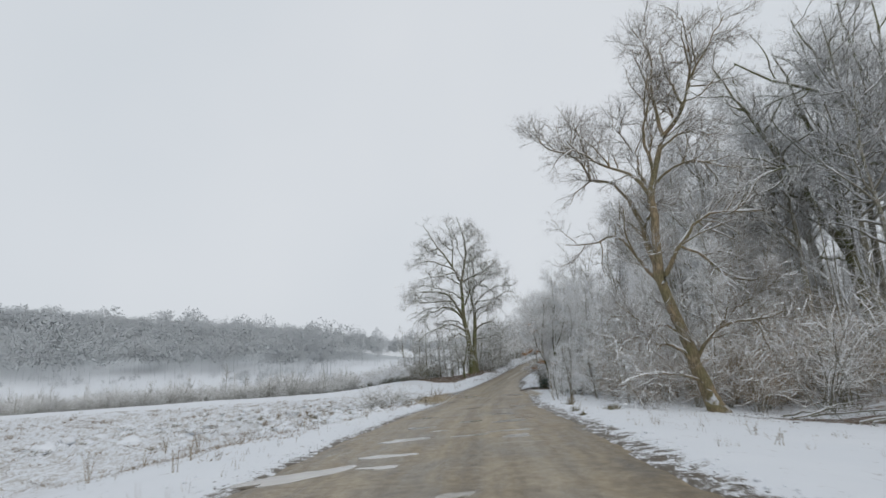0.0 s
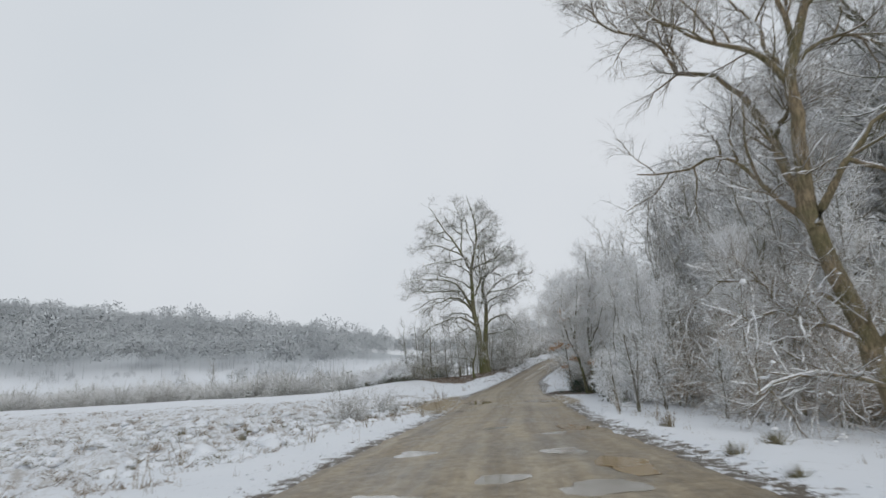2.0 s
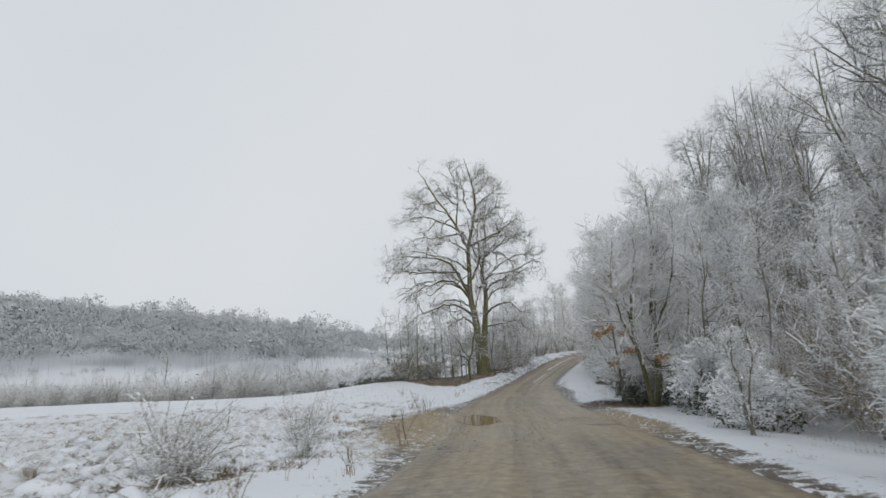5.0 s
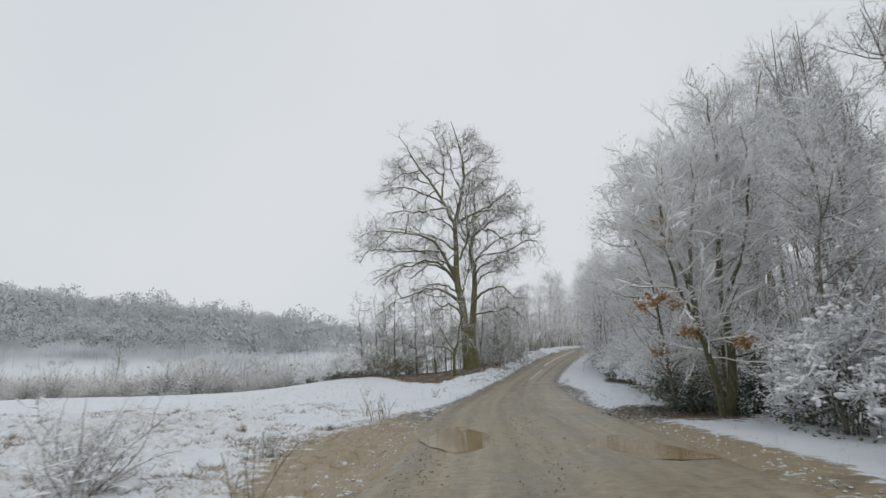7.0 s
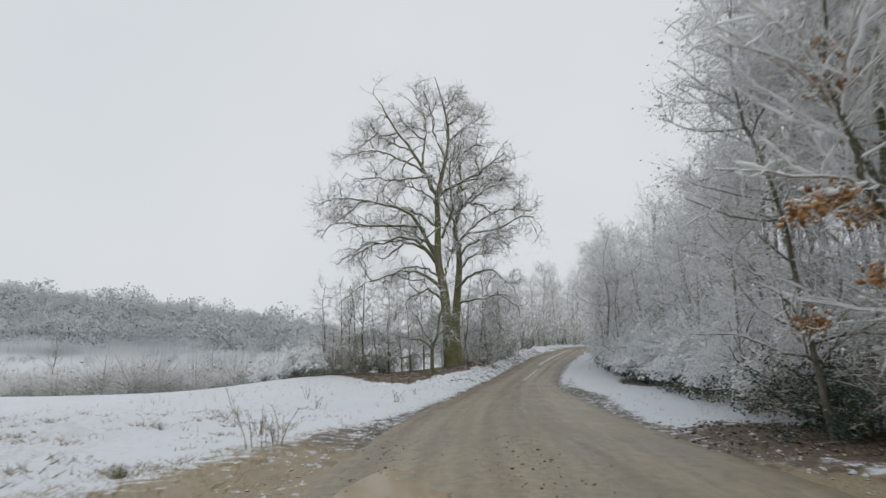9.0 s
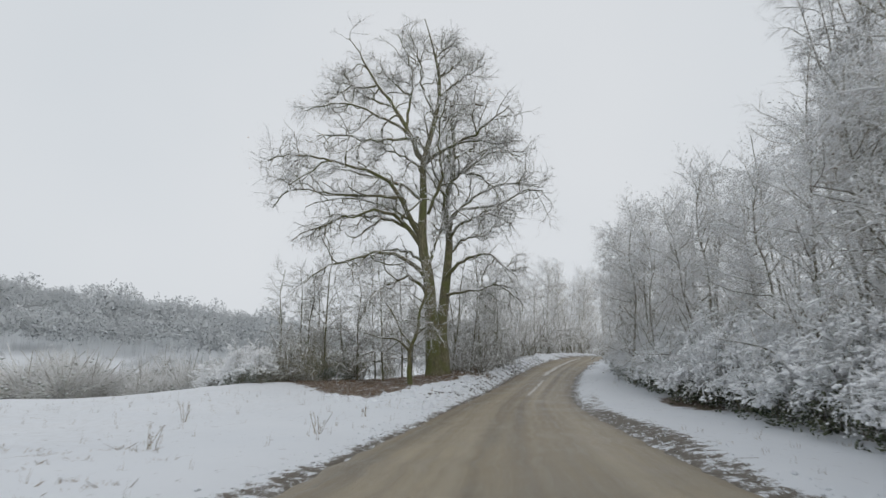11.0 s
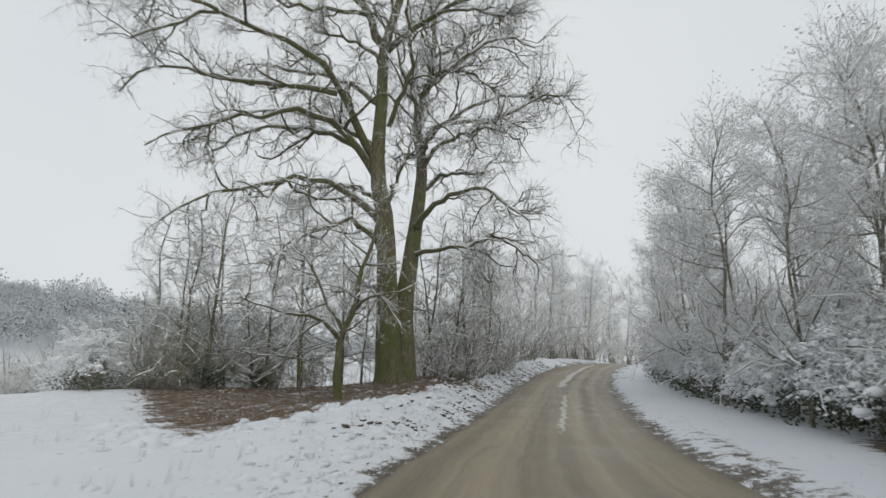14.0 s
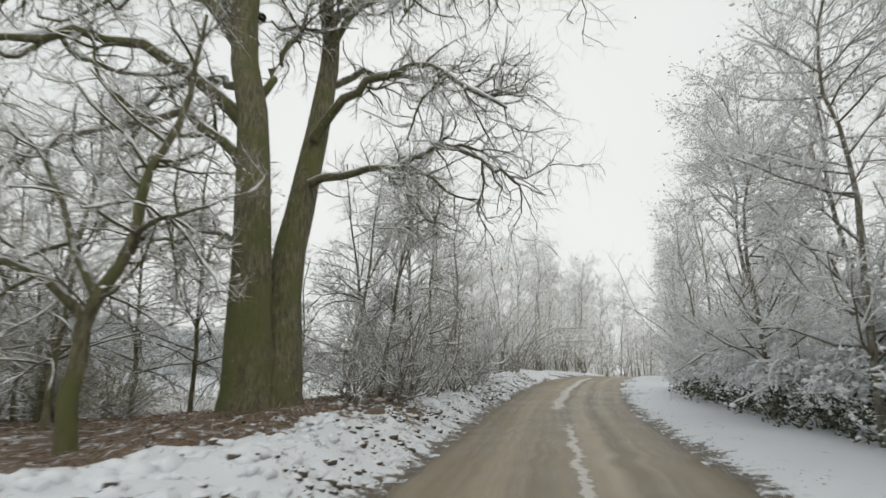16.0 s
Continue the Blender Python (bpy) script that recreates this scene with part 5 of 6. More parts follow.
def make_leafy_oak():
    """The young oak by the road: two mossy stems, long level branches, tufts of dead leaves under caps of snow."""
    rng = np.random.default_rng(43)
    ob = thing("leafy_oak", "young snowy oak holding tufts of orange dead leaves", "tree")
    stems = [
        strand(plane_limb([(9.3, -1.4), (9.1, 0.5), (8.9, 1.5), (8.8, 2.7), (9.0, 4.2), (9.2, 5.5), (9.5, 7.4)], 52.3, 52.3), 0.13, 0.02, 15, rng, 0.03),
        strand(plane_limb([(9.5, -1.4), (9.9, 0.9), (9.9, 2.4), (10.0, 4.2), (10.2, 5.3), (10.4, 6.7), (10.5, 9.4)], 52.6, 52.8), 0.16, 0.02, 15, rng, 0.03),
        strand(plane_limb([(8.9, 1.5), (8.3, 3.0), (8.0, 4.6), (8.2, 6.6)], 52.3, 51.8), 0.07, 0.015, 15, rng, 0.03),
        strand(plane_limb([(8.9, 2.0), (8.7, 4.0), (8.5, 5.6), (8.7, 7.6)], 52.3, 53.4), 0.07, 0.015, 15, rng, 0.03),
        strand(plane_limb([(9.9, 2.4), (10.8, 4.0), (11.4, 6.0), (11.6, 8.4)], 52.6, 53.0), 0.08, 0.015, 15, rng, 0.03),
    ]
    P0, R0 = np.concatenate([p for p, _ in stems]), np.concatenate([r for _, r in stems])
    b1 = sprout(P0, R0, 32, 0.2, 1.0, 62, 2.8, 7, 0.022, rng, 0.04, 0.15, 0.6)
    b2 = sprout(*b1, 9, 0.15, 1.0, 46, 0.95, 4, 0.0105, rng, 0.0, 0.2, 0.3)
    b3 = sprout(*b2, 7, 0.1, 1.0, 44, 0.42, 2, 0.0085, rng, 0.0, 0.2, 0.2)
    b4 = sprout(*b3, 3, 0.2, 1.0, 40, 0.24, 2, 0.008, rng, 0.0, 0.2, 0.2, 0.6)
    wood_parts(ob, stems[:2], stems[2:], [b2, b3, b4], MAT_OAK, MAT_TWIG, (10, 5, 3))
    tagged(mesh_object("branchlet", *tubes(*b1, 4), MAT_TWIG, ob), kind="stuff")
    snow_on(ob, [b1, b2], 0.75, 0.018, rng, b3, 3500)
    ends = b2[0][:, -1]
    tuft = []
    for x, z in ((8.1, 4.5), (7.2, 2.15), (7.7, 2.1), (8.3, 2.65), (8.4, 1.2), (8.5, 0.75), (9.2, 0.6), (7.95, 0.85), (8.0, 4.9), (8.9, 0.4)):
        at = np.array([x, 51.9, z])
        tuft.append(ends[np.argmin(np.linalg.norm((ends - at) * np.array([1, 0.5, 1]), axis=1))])
    tuft = np.array(tuft)
    at = np.repeat(tuft, 90, axis=0) + rng.normal(0, 1, (len(tuft) * 90, 3)) * np.array([0.16, 0.14, 0.09])
    tagged(mesh_object("dry_leaves", *leaves(at, 0.07, rng), MAT_ORANGE, ob, "tufts of orange dead leaves"), kind="stuff")
    cap = np.repeat(tuft, 5, axis=0) + rng.normal(0, 1, (len(tuft) * 5, 3)) * np.array([0.2, 0.16, 0.04]) + np.array([0, 0, 0.15])
    tagged(mesh_object("leaf_snow", *lumps(cap, rng.uniform(0.04, 0.09, len(cap)), rng, 0.55, True), MAT_SNOW, ob, "snow caps on the leaf tufts"), kind="stuff")


make_leafy_oak()

snowy_a = make_bowed_bush(51, 1.9, 3.0)
snowy_b = make_bowed_bush(52, 2.1, 2.4)
place(snowy_a, [(10.2, 48.4, 0.95), (11.8, 62.0), (13.1, 66.8), (14.3, 71.6), (15.0, 75.0, 1.1), (15.9, 80.0, 1.1), (16.7, 84.5, 1.15), (17.5, 90.0, 1.1), (18.7, 96.0, 1.0), (20.4, 102.0, 1.0), (22.8, 108.0, 1.0), (-7.6, 92.2, 0.75), (-9.6, 95.0, 0.9)], 7, 0.85, 1.15)
place(snowy_b, [(9.3, 43.5, 0.8), (10.7, 50.6, 0.6), (10.8, 58.4), (12.6, 64.5), (13.7, 69.0), (14.9, 77.5, 1.05), (16.0, 82.2, 1.15), (17.2, 87.4, 1.15), (18.1, 93.2, 1.1), (19.5, 99.0, 1.0), (21.5, 105.0, 1.0), (-10.5, 99.0, 1.1), (-8.0, 101.5, 1.1), (-14.5, 104.0, 1.2)], 8, 0.85, 1.15)
brown_a, _ = make_shrub("thicket_bush", "tangled brown bush dusted with snow", "thicket bushes", 53, 4.6, 18, 0.9, MAT_TWIG_BROWN, 11, 11, 0, 0.4, 0.014, -0.04, 0.0105, 0.014, fan=66, crumbs=1100)
place(brown_a, [(12.4, 36.0), (13.6, 32.0), (14.5, 39.0), (11.8, 40.8, 0.9), (15.6, 29.5), (16.6, 35.0, 1.3), (12.6, 43.6), (15.5, 43.5, 1.3), (17.4, 31.5, 1.3), (18.8, 37.0, 1.4), (15.0, 47.5, 1.3), (20.5, 31.0, 1.5), (19.6, 34.0, 1.4), (22.0, 36.4, 1.5), (23.5, 32.0, 1.5), (13.4, 48.6, 0.9), (25.5, 36.0, 1.5), (21.0, 40.5, 1.6), (10.6, 31.4, 0.5), (11.0, 44.6, 0.7), (9.9, 56.4, 0.62), (10.1, 54.2, 0.66)], 9, 0.9, 1.2)
grey_a, _ = make_shrub("undergrowth_bush", "frosted grey undergrowth bush", "undergrowth", 54, 5.0, 12, 0.7, None, 7, 7, 0, 0, 0.03, 0.0, 0.021)
place(grey_a, scatter(wood_rng, 16, 15, 28, 44, 128, 2.6, right_of_road(5.0)) + scatter(wood_rng, 12, 16, 30, 20, 50, 2.6) + scatter(wood_rng, 18, 6, 30, 102, 146, 2.2, left_of_road(1.8)) + scatter(wood_rng, 12, 20, 46, 124, 146, 2.4) + [(x, y, 1.5 + 0.5 * ((i * 7) % 5) / 4) for i, (x, y) in enumerate(scatter(wood_rng, 10, 6, 26, 106, 130, 3.0, left_of_road(2.5)) + scatter(wood_rng, 10, 22, 40, 104, 130, 3.0, right_of_road(3.5)))], 10, 0.8, 1.45)
place(make_evergreen("dark evergreen bush under a snowy tree", 61, 1.9, 2.2, 3600), [(9.3, 54.3, 0.85), (10.8, 53.6, 1.1), (10.2, 55.6, 1.1), (14.9, 73.4, 0.9), (16.0, 78.6, 0.9)], 11)

# the thicket round the oak
sapling, _ = make_tree("sapling", "bare sapling with frosted twigs", "saplings under the oak", 71, 8.2, 0.075, 2.5, 0.18, n1=30, n2=8, n3=8, load=0.45, load_size=0.014, bark=MAT_OAK, twig=MAT_TWIG_DUN, thin=0.0095, angle=70, rise=0.0, taper=0.4, crook=0.26)
place(sapling, [(-3.6, 92.6, 1.15), (0.6, 90.6, 1.0), (-1.4, 93.8), (-2.4, 95.6), (-5.6, 95.0, 0.95), (-7.4, 96.4, 1.0), (-4.8, 93.4, 1.0), (-0.4, 96.4), (1.6, 95.2), (2.2, 98.4), (6.6, 96.2), (7.6, 98.8, 1.1), (6.0, 101.0), (8.6, 103.0, 1.1), (-4.4, 97.8), (5.4, 99.0), (9.8, 106.4, 1.1), (3.4, 102.0)], 12, 0.75, 1.1)
young = make_young()
young.matrix_basis = pose(2.3, 88.1, float(land(2.3, 88.1)))
thin_bush, _ = make_shrub("oak_thicket", "low tangle of thin frosted shoots", "saplings under the oak", 73, 3.2, 18, 0.9, MAT_TWIG_DUN, 8, 10, 0, 0.3, 0.014, 0.0, 0.009)
place(thin_bush, [(-5.4, 92.6), (-7.4, 95.4), (5.9, 93.8, 0.8), (7.2, 95.0), (8.2, 98.0), (9.4, 101.2), (10.6, 104.6), (-6.6, 97.0, 1.2)], 14, 0.8, 1.2)
place(make_evergreen("dark evergreen shrub beneath the oak", 62, 2.0, 1.7, 2600), [(-3.2, 92.4, 0.9), (-2.0, 95.6, 0.9)], 15)
fan_bush, _ = make_shrub("fan_bush", "olive-brown bush of thin shoots fanning from one root", "saplings under the oak", 76, 4.4, 34, 1.5, MAT_TWIG_OLIVE, 9, 8, 0, 0.15, 0.012, -0.02, 0.008, 0.02, fan=40, crumbs=150)
place(fan_bush, [(-3.9, 92.0, 1.0), (-5.4, 93.6, 0.9), (-1.2, 94.6, 0.75), (0.6, 93.4, 0.6)], 23)

verge_sapling, _ = make_tree("verge_sapling", "small bare sapling on the snowy verge", "", 74, 3.1, 0.045, 1.15, 0.14, twig=MAT_TWIG_DUN, n1=20, n2=8, n3=6, load=0.6, load_size=0.012, crumbs=700, thin=0.0055, angle=46, rise=0.05, forks=3)
place(verge_sapling, [(7.2, 34.2, 1.05), (6.2, 33.4, 0.5), (8.0, 41.5, 0.8), (9.6, 38.0, 0.9), (10.4, 33.8, 0.8)], 19)

# bushes in the meadow
meadow_bush, _ = make_shrub("meadow_bush", "small leafless bush in the snowy meadow", "meadow bushes", 75, 2.1, 26, 0.75, MAT_TWIG_DUN, 7, 7, 0, 0.5, 0.011, 0.02, 0.0065, 0.015, crumbs=700)
place(meadow_bush, [(-5.2, 37.6, 1.0), (-4.4, 36.6, 0.6), (-4.3, 44.0, 0.85), (-3.2, 40.0, 0.5), (-2.6, 47.6, 0.4)], 16)

# shrubs and small trees beyond the meadow
far_shrub = make_far_shrub(81, 3.0, 3.6)
low_shrub = make_far_shrub(83, 2.4, 2.5)
far_tree, _ = make_tree("far_tree", "small frosted tree beyond the meadow", "far trees", 82, 8.5, 0.12, 2.8, 0.12, n1=16, n2=6, n3=6, thin=0.045, twig=MAT_TWIG_FAR)


def belt(x, y):
    return 108 < y + 0.18 * (x + 30) < 150 and x < -8 - 0.05 * (y - 100)


place(far_shrub, scatter(wood_rng, 170, -110, -8, 100, 160, 2.2, belt), 17, 0.8, 1.6)
place(low_shrub, scatter(wood_rng, 90, -110, -9, 100, 150, 2.0, belt), 20, 0.9, 1.6)
place(far_tree, scatter(wood_rng, 32, -130, -6, 116, 220, 6.0, lambda x, y: x < -8 - 0.05 * (y - 100)), 18, 0.6, 1.0)


# ---- wooded hills ----
def make_hill_wood():
    """Crowns of fine upward strokes, set close over the slopes."""
    rng = np.random.default_rng(91)
    x, y = rng.uniform(-700, 110, 26000), rng.uniform(170, 640, 26000)
    d = np.hypot(x, y)
    u = -x / y
    edge = d + 55 * ripple(x, y, 110, 92) - 85 * (1 - step(u, 0.16, 0.30))
    dense = step(edge, 235, 275) * (0.25 + 0.75 * step(u, 0.05, 0.2)) + 0.03 + 0.32 * step(ripple(x, y, 45, 93), 0.15, 0.35)
    ok = (rng.random(len(x)) < dense * 0.22) & (u > -0.16) & (u < 1.0) & (d > 190) & (d < 620)
    x, y, d = x[ok], y[ok], d[ok]
    z = land(x, y)
    h = np.where(d < 275, rng.uniform(3, 6.5, len(x)), rng.uniform(11, 17, len(x)) * np.where(rng.random(len(x)) < 0.12, 1.4, 1.0))
    h = h * (1 + 0.3 * ripple(x, y, 26, 94))
    n = 120
    H = np.repeat(h, n)
    heart = np.stack([x, y, z + h * 0.57], -1)
    wide = np.stack([h * 0.36, h * 0.36, h * 0.42], -1) * rng.uniform(0.8, 1.15, (len(x), 3))
    ball = unit(rng.normal(size=(len(H), 3)))
    ball[:, 2] = np.where(ball[:, 2] < -0.3, -ball[:, 2], ball[:, 2])
    swell = 1 + 0.16 * np.sin(ball[:, :1] * 4 + np.repeat(x, n)[:, None]) + 0.12 * np.sin(ball[:, 1:2] * 5 + np.repeat(y, n)[:, None])
    reach = ball * swell * np.repeat(wide, n, axis=0)
    middle = np.repeat(heart, n, axis=0) + reach * np.cbrt(rng.uniform(0.15, 1.05, (len(H), 1)))
    way = unit(ball + rng.normal(0, 0.7, ball.shape)) * (H * rng.uniform(0.022, 0.045, len(H)))[:, None]
    P = np.stack([middle - way, middle + way], 1)
    R = (H * 0.017)[:, None] * np.array([1.0, 0.6])[None]
    stem = np.stack([np.stack([x, y, z - 0.3], -1), np.stack([x, y, z + h * 0.6], -1)], 1)
    v, f = joined([tubes(P, R, 3), tubes(stem, np.stack([h * 0.009, h * 0.006], -1), 3)])
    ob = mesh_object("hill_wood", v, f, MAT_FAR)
    # the crowns are shaded as soft rounded masses
    away = np.repeat(unit(reach / np.repeat(wide, n, axis=0) + np.array([0, -0.25, 0.9])), 4, axis=0)
    stemward = np.tile(np.array([0.0, -0.6, 0.8]), (len(v) - len(away), 1))
    ob.data.normals_split_custom_set_from_vertices(np.concatenate([away, stemward]).tolist())
    tagged(ob, "hazy frosted woods on the far hills", "woods", kind="stuff")


def make_deep_wood():
    """The inside of the wood: close slender stems and their twigs, too many to count."""
    rng = np.random.default_rng(95)
    x, y = rng.uniform(-12, 75, 5200), rng.uniform(-12, 200, 5200)
    R = smooth_interp(y, ROAD_Y, ROAD_R)
    ok = ((x > R + 10) & (x > 21) & (x < 58) & (y < 112)) | ((y > 160) & (x > 5))
    pick = np.flatnonzero(ok)[:520]
    x, y = np.r_[x[pick], rng.uniform(24, 62, 170)], np.r_[y[pick], rng.uniform(40, 84, 170)]
    z = land(x, y)
    h = rng.uniform(9, 17, len(x))
    base = np.stack([x, y, z - 0.2], -1)
    lean = np.c_[rng.normal(0, 0.05, (len(x), 2)), np.ones(len(x))] * h[:, None]
    P = np.stack([base, base + lean * 0.5 + rng.normal(0, 0.15, base.shape), base + lean], 1)
    Rr = np.outer(rng.uniform(0.04, 0.10, len(x)), [1, 0.6, 0.2])
    b1 = sprout(P, Rr, 16, 0.15, 1.0, 54, 2.8, 2, 0.045, rng, 0.08, 0.2, 0.4)
    b2 = sprout(*b1, 7, 0.1, 1.0, 52, 1.6, 2, 0.042, rng, 0.03, 0.2, 0.3)
    ob = new("deep_wood")
    tagged(ob, "dense frosted wood of slender bare stems", "woods", kind="stuff")
    tagged(mesh_object("stems", *tubes(P, Rr, 4), MAT_BARK, ob), kind="stuff")
    tagged(mesh_object("twigs", *joined([tubes(*b1, 3), tubes(*b2, 3)]), MAT_TWIG_WOOD, ob), kind="stuff")


def make_end_wood():
    """Close young growth that shuts in the road beyond its crest."""
    rng = np.random.default_rng(97)
    x, y = rng.uniform(-8, 62, 1500), rng.uniform(112, 165, 1500)
    L, R = smooth_interp(y, ROAD_Y, ROAD_L), smooth_interp(y, ROAD_Y, ROAD_R)
    pick = np.flatnonzero((x < L - 3) & (x > 4 + 0.2 * (y - 112)) | ((x > R + 4) & (y > 118)) | (y > 150))[:300]
    x, y = x[pick], y[pick]
    h = rng.uniform(5.5, 9.5, len(x))
    base = np.stack([x, y, land(x, y) - 0.2], -1)
    lean = np.c_[rng.normal(0, 0.1, (len(x), 2)), np.ones(len(x))] * h[:, None]
    P = np.stack([base, base + lean * 0.5 + rng.normal(0, 0.2, base.shape), base + lean], 1)
    Rr = np.outer(rng.uniform(0.03, 0.06, len(x)), [1, 0.6, 0.2])
    b1 = sprout(P, Rr, 22, 0.08, 1.0, 56, 2.4, 2, 0.03, rng, 0.05, 0.2, 0.45)
    b2 = sprout(*b1, 7, 0.1, 1.0, 52, 1.1, 2, 0.028, rng, 0.02, 0.2, 0.3)
    ob = new("end_wood")
    tagged(ob, "frosted young growth beyond the crest of the road", "woods", kind="stuff")
    tagged(mesh_object("stems", *tubes(P, Rr, 4), MAT_BARK, ob), kind="stuff")
    tagged(mesh_object("twigs", *joined([tubes(*b1, 3), tubes(*b2, 3)]), MAT_TWIG, ob), kind="stuff")


make_hill_wood()
make_deep_wood()
make_end_wood()


# ---- grass, weeds, clods and litter ----
def on_ground(rng, count, x0, x1, y0, y1, keep):
    x, y = rng.uniform(x0, x1, count), rng.uniform(y0, y1, count)
    L, R = smooth_interp(y, ROAD_Y, ROAD_L), smooth_interp(y, ROAD_Y, ROAD_R)
    ok = keep(x, y, L - x, x - R, rng.random(count))
    x, y = x[ok], y[ok]
    return np.stack([x, y, land(x, y)], -1)


def grass(name, label, at, rng, per, height, spread, width, material=None, lean=0.5):
    """Tufts of blades: per blades at each spot, in one mesh."""
    root = np.repeat(at, per, axis=0) + np.c_[rng.normal(0, spread * 0.35, (len(at) * per, 2)), np.full(len(at) * per, -0.03)]
    h = np.repeat(rng.uniform(0.5, 1.2, len(at)), per) * height * rng.uniform(0.5, 1.1, len(root))
    bend = rng.normal(0, lean, (len(root), 2)) * h[:, None]
    tip = root + np.c_[bend, h]
    v, f = blades(root, tip, np.full(len(root), width) * rng.uniform(0.6, 1.3, len(root)), rng)
    return tagged(mesh_object(name, v, f, material or MAT_TUFT), label, "grass", kind="stuff")


rng = np.random.default_rng(101)
rough = on_ground(rng, 15000, -60, 0, 13, 66, lambda x, y, el, er, r: (el > 2.0) & (r < 0.8 * (0.25 + step(ripple(x, y, 5, 103), -0.05, 0.3)) * (1 - 0.5 * step(-x, 20, 50))))
grass("meadow_grass", "dead tan grass poking through meadow snow", rough, rng, 12, 0.15, 0.36, 0.012, None, 0.9)
near = on_ground(rng, 1300, -16, 0, 4, 40, lambda x, y, el, er, r: (el > 0.6) & (r < 0.5))
grass("verge_stubble", "sparse thin dead stalks in the verge snow", near, rng, 3, 0.34, 0.12, 0.004, MAT_STALK, 0.15)
rear = on_ground(rng, 800, -14, 6, 55, 84, lambda x, y, el, er, r: (el > 0.8) & (r < 0.4))
grass("bank_stubble", "thin dead stalks on the snowy bank", rear, rng, 3, 0.34, 0.1, 0.004, MAT_STALK, 0.15)
gravel_grass = on_ground(rng, 5200, -6, 1.5, 38, 61, lambda x, y, el, er, r: (el > 0.3) & (el < 3.6 * np.exp(-(((y - 49) / 9) ** 2)) + 0.3) & (r < 0.25 + 0.3 * el))
grass("verge_grass", "trampled yellow grass on the gravel verge", gravel_grass, rng, 7, 0.12, 0.2, 0.006, leaf_material("straw", (0.20, 0.16, 0.09), (0.46, 0.37, 0.22)), 1.0)
under_oak = on_ground(rng, 4200, -8, 7, 79, 95, lambda x, y, el, er, r: (oak_floor(x, y) > 0.5) & (el > 1.6))
grass("bracken", "flattened rust-brown bracken at the thicket edge", under_oak[::2], rng, 9, 0.13, 0.5, 0.010, leaf_material("dead_bracken", (0.11, 0.068, 0.04), (0.29, 0.19, 0.11), 0.08), 1.6)
right_low = on_ground(rng, 900, 3, 14, 10, 70, lambda x, y, el, er, r: (er > 0.9) & (er < 7) & (r < 0.5))
grass("right_verge_grass", "dead stalks in snow along the wood edge", right_low, rng, 5, 0.22, 0.2, 0.005, MAT_STALK, 0.2)


def weed(x, y, height, stems, seed):
    """A dead weed: a few stalks with side twigs and seed heads."""
    rng = np.random.default_rng(seed)
    d = unit(np.c_[rng.normal(0, 0.16, (stems, 2)), np.ones(stems)])
    P = np.empty((stems, 5, 3))
    P[:, 0] = np.c_[rng.normal(0, 0.07, (stems, 2)), np.full(stems, -0.05)]
    L = height * rng.uniform(0.55, 1.05, stems)
    for k in range(1, 5):
        d = unit(d + rng.normal(0, 0.13, d.shape))
        P[:, k] = P[:, k - 1] + d * (L / 4)[:, None]
    R = np.tile(np.linspace(0.009, 0.004, 5), (stems, 1))
    s = sprout(P, R, 4, 0.35, 1.0, 38, height * 0.25, 3, 0.005, rng, 0.05)
    ob = thing("dead_weed", "dry dead weed stalks standing in the snow", "weed", "dead weeds")
    ob.matrix_basis = pose(x, y, float(land(x, y)))
    tagged(mesh_object("stalk", *joined([tubes(P, R, 4), tubes(*s, 3)]), MAT_STALK, ob), kind="stuff")
    heads = np.concatenate([s[0][:, -1], P[:, -1]])
    tagged(mesh_object("seed_head", *lumps(heads, np.full(len(heads), 0.009), rng, 1.4), MAT_STALK, ob, "dry seed heads dusted with snow"), kind="stuff")


def sedge(x, y, size, seed, snow=True):
    """A tussock: a sheaf of arching blades under a cap of snow."""
    rng = np.random.default_rng(seed)
    n = 90
    a, lean = rng.uniform(0, 6.28, n), np.abs(rng.normal(0, 0.5, n))
    root = np.c_[rng.normal(0, 0.07 * size, (n, 2)), np.full(n, -0.04)]
    tip = root + np.c_[np.cos(a) * lean * 0.45, np.sin(a) * lean * 0.45, 0.42 * np.exp(-lean * 0.6)] * size * rng.uniform(0.6, 1.1, (n, 1))
    ob = thing("grass_tussock", "dark tussock of old grass half buried in snow", "grass", "grass tussocks")
    ob.matrix_basis = pose(x, y, float(land(x, y)))
    tagged(mesh_object("sheaf", *blades(root, tip, np.full(n, 0.012 * size), rng), MAT_SEDGE if snow else MAT_TUFT, ob), kind="stuff")


MAT_SEDGE = leaf_material("sedge", (0.07, 0.075, 0.04), (0.24, 0.20, 0.11), 0.12)
tr = np.random.default_rng(112)
for x, y, s in ((-5.8, 32.4, 1.0), (-8.4, 34.2, 1.0), (-10.2, 33.0, 0.9), (-7.2, 30.4, 0.7), (-12.0, 36.0, 0.9), (-14.2, 33.4, 0.9), (5.4, 26.5, 0.9), (-4.6, 39.6, 0.8), (-9.0, 39.0, 0.9), (6.3, 22.9, 0.9), (6.7, 23.6, 0.8), (4.2, 18.6, 0.6), (4.4, 20.6, 0.7), (-4.7, 36.5, 1.2), (-5.5, 37.0, 1.1), (-4.0, 37.1, 0.9), (-3.4, 50.5, 0.7), (-2.4, 53.0, 0.7), (-16.5, 38.0, 1.0)):
    sedge(x, y, s, int(tr.integers(1, 9999)))
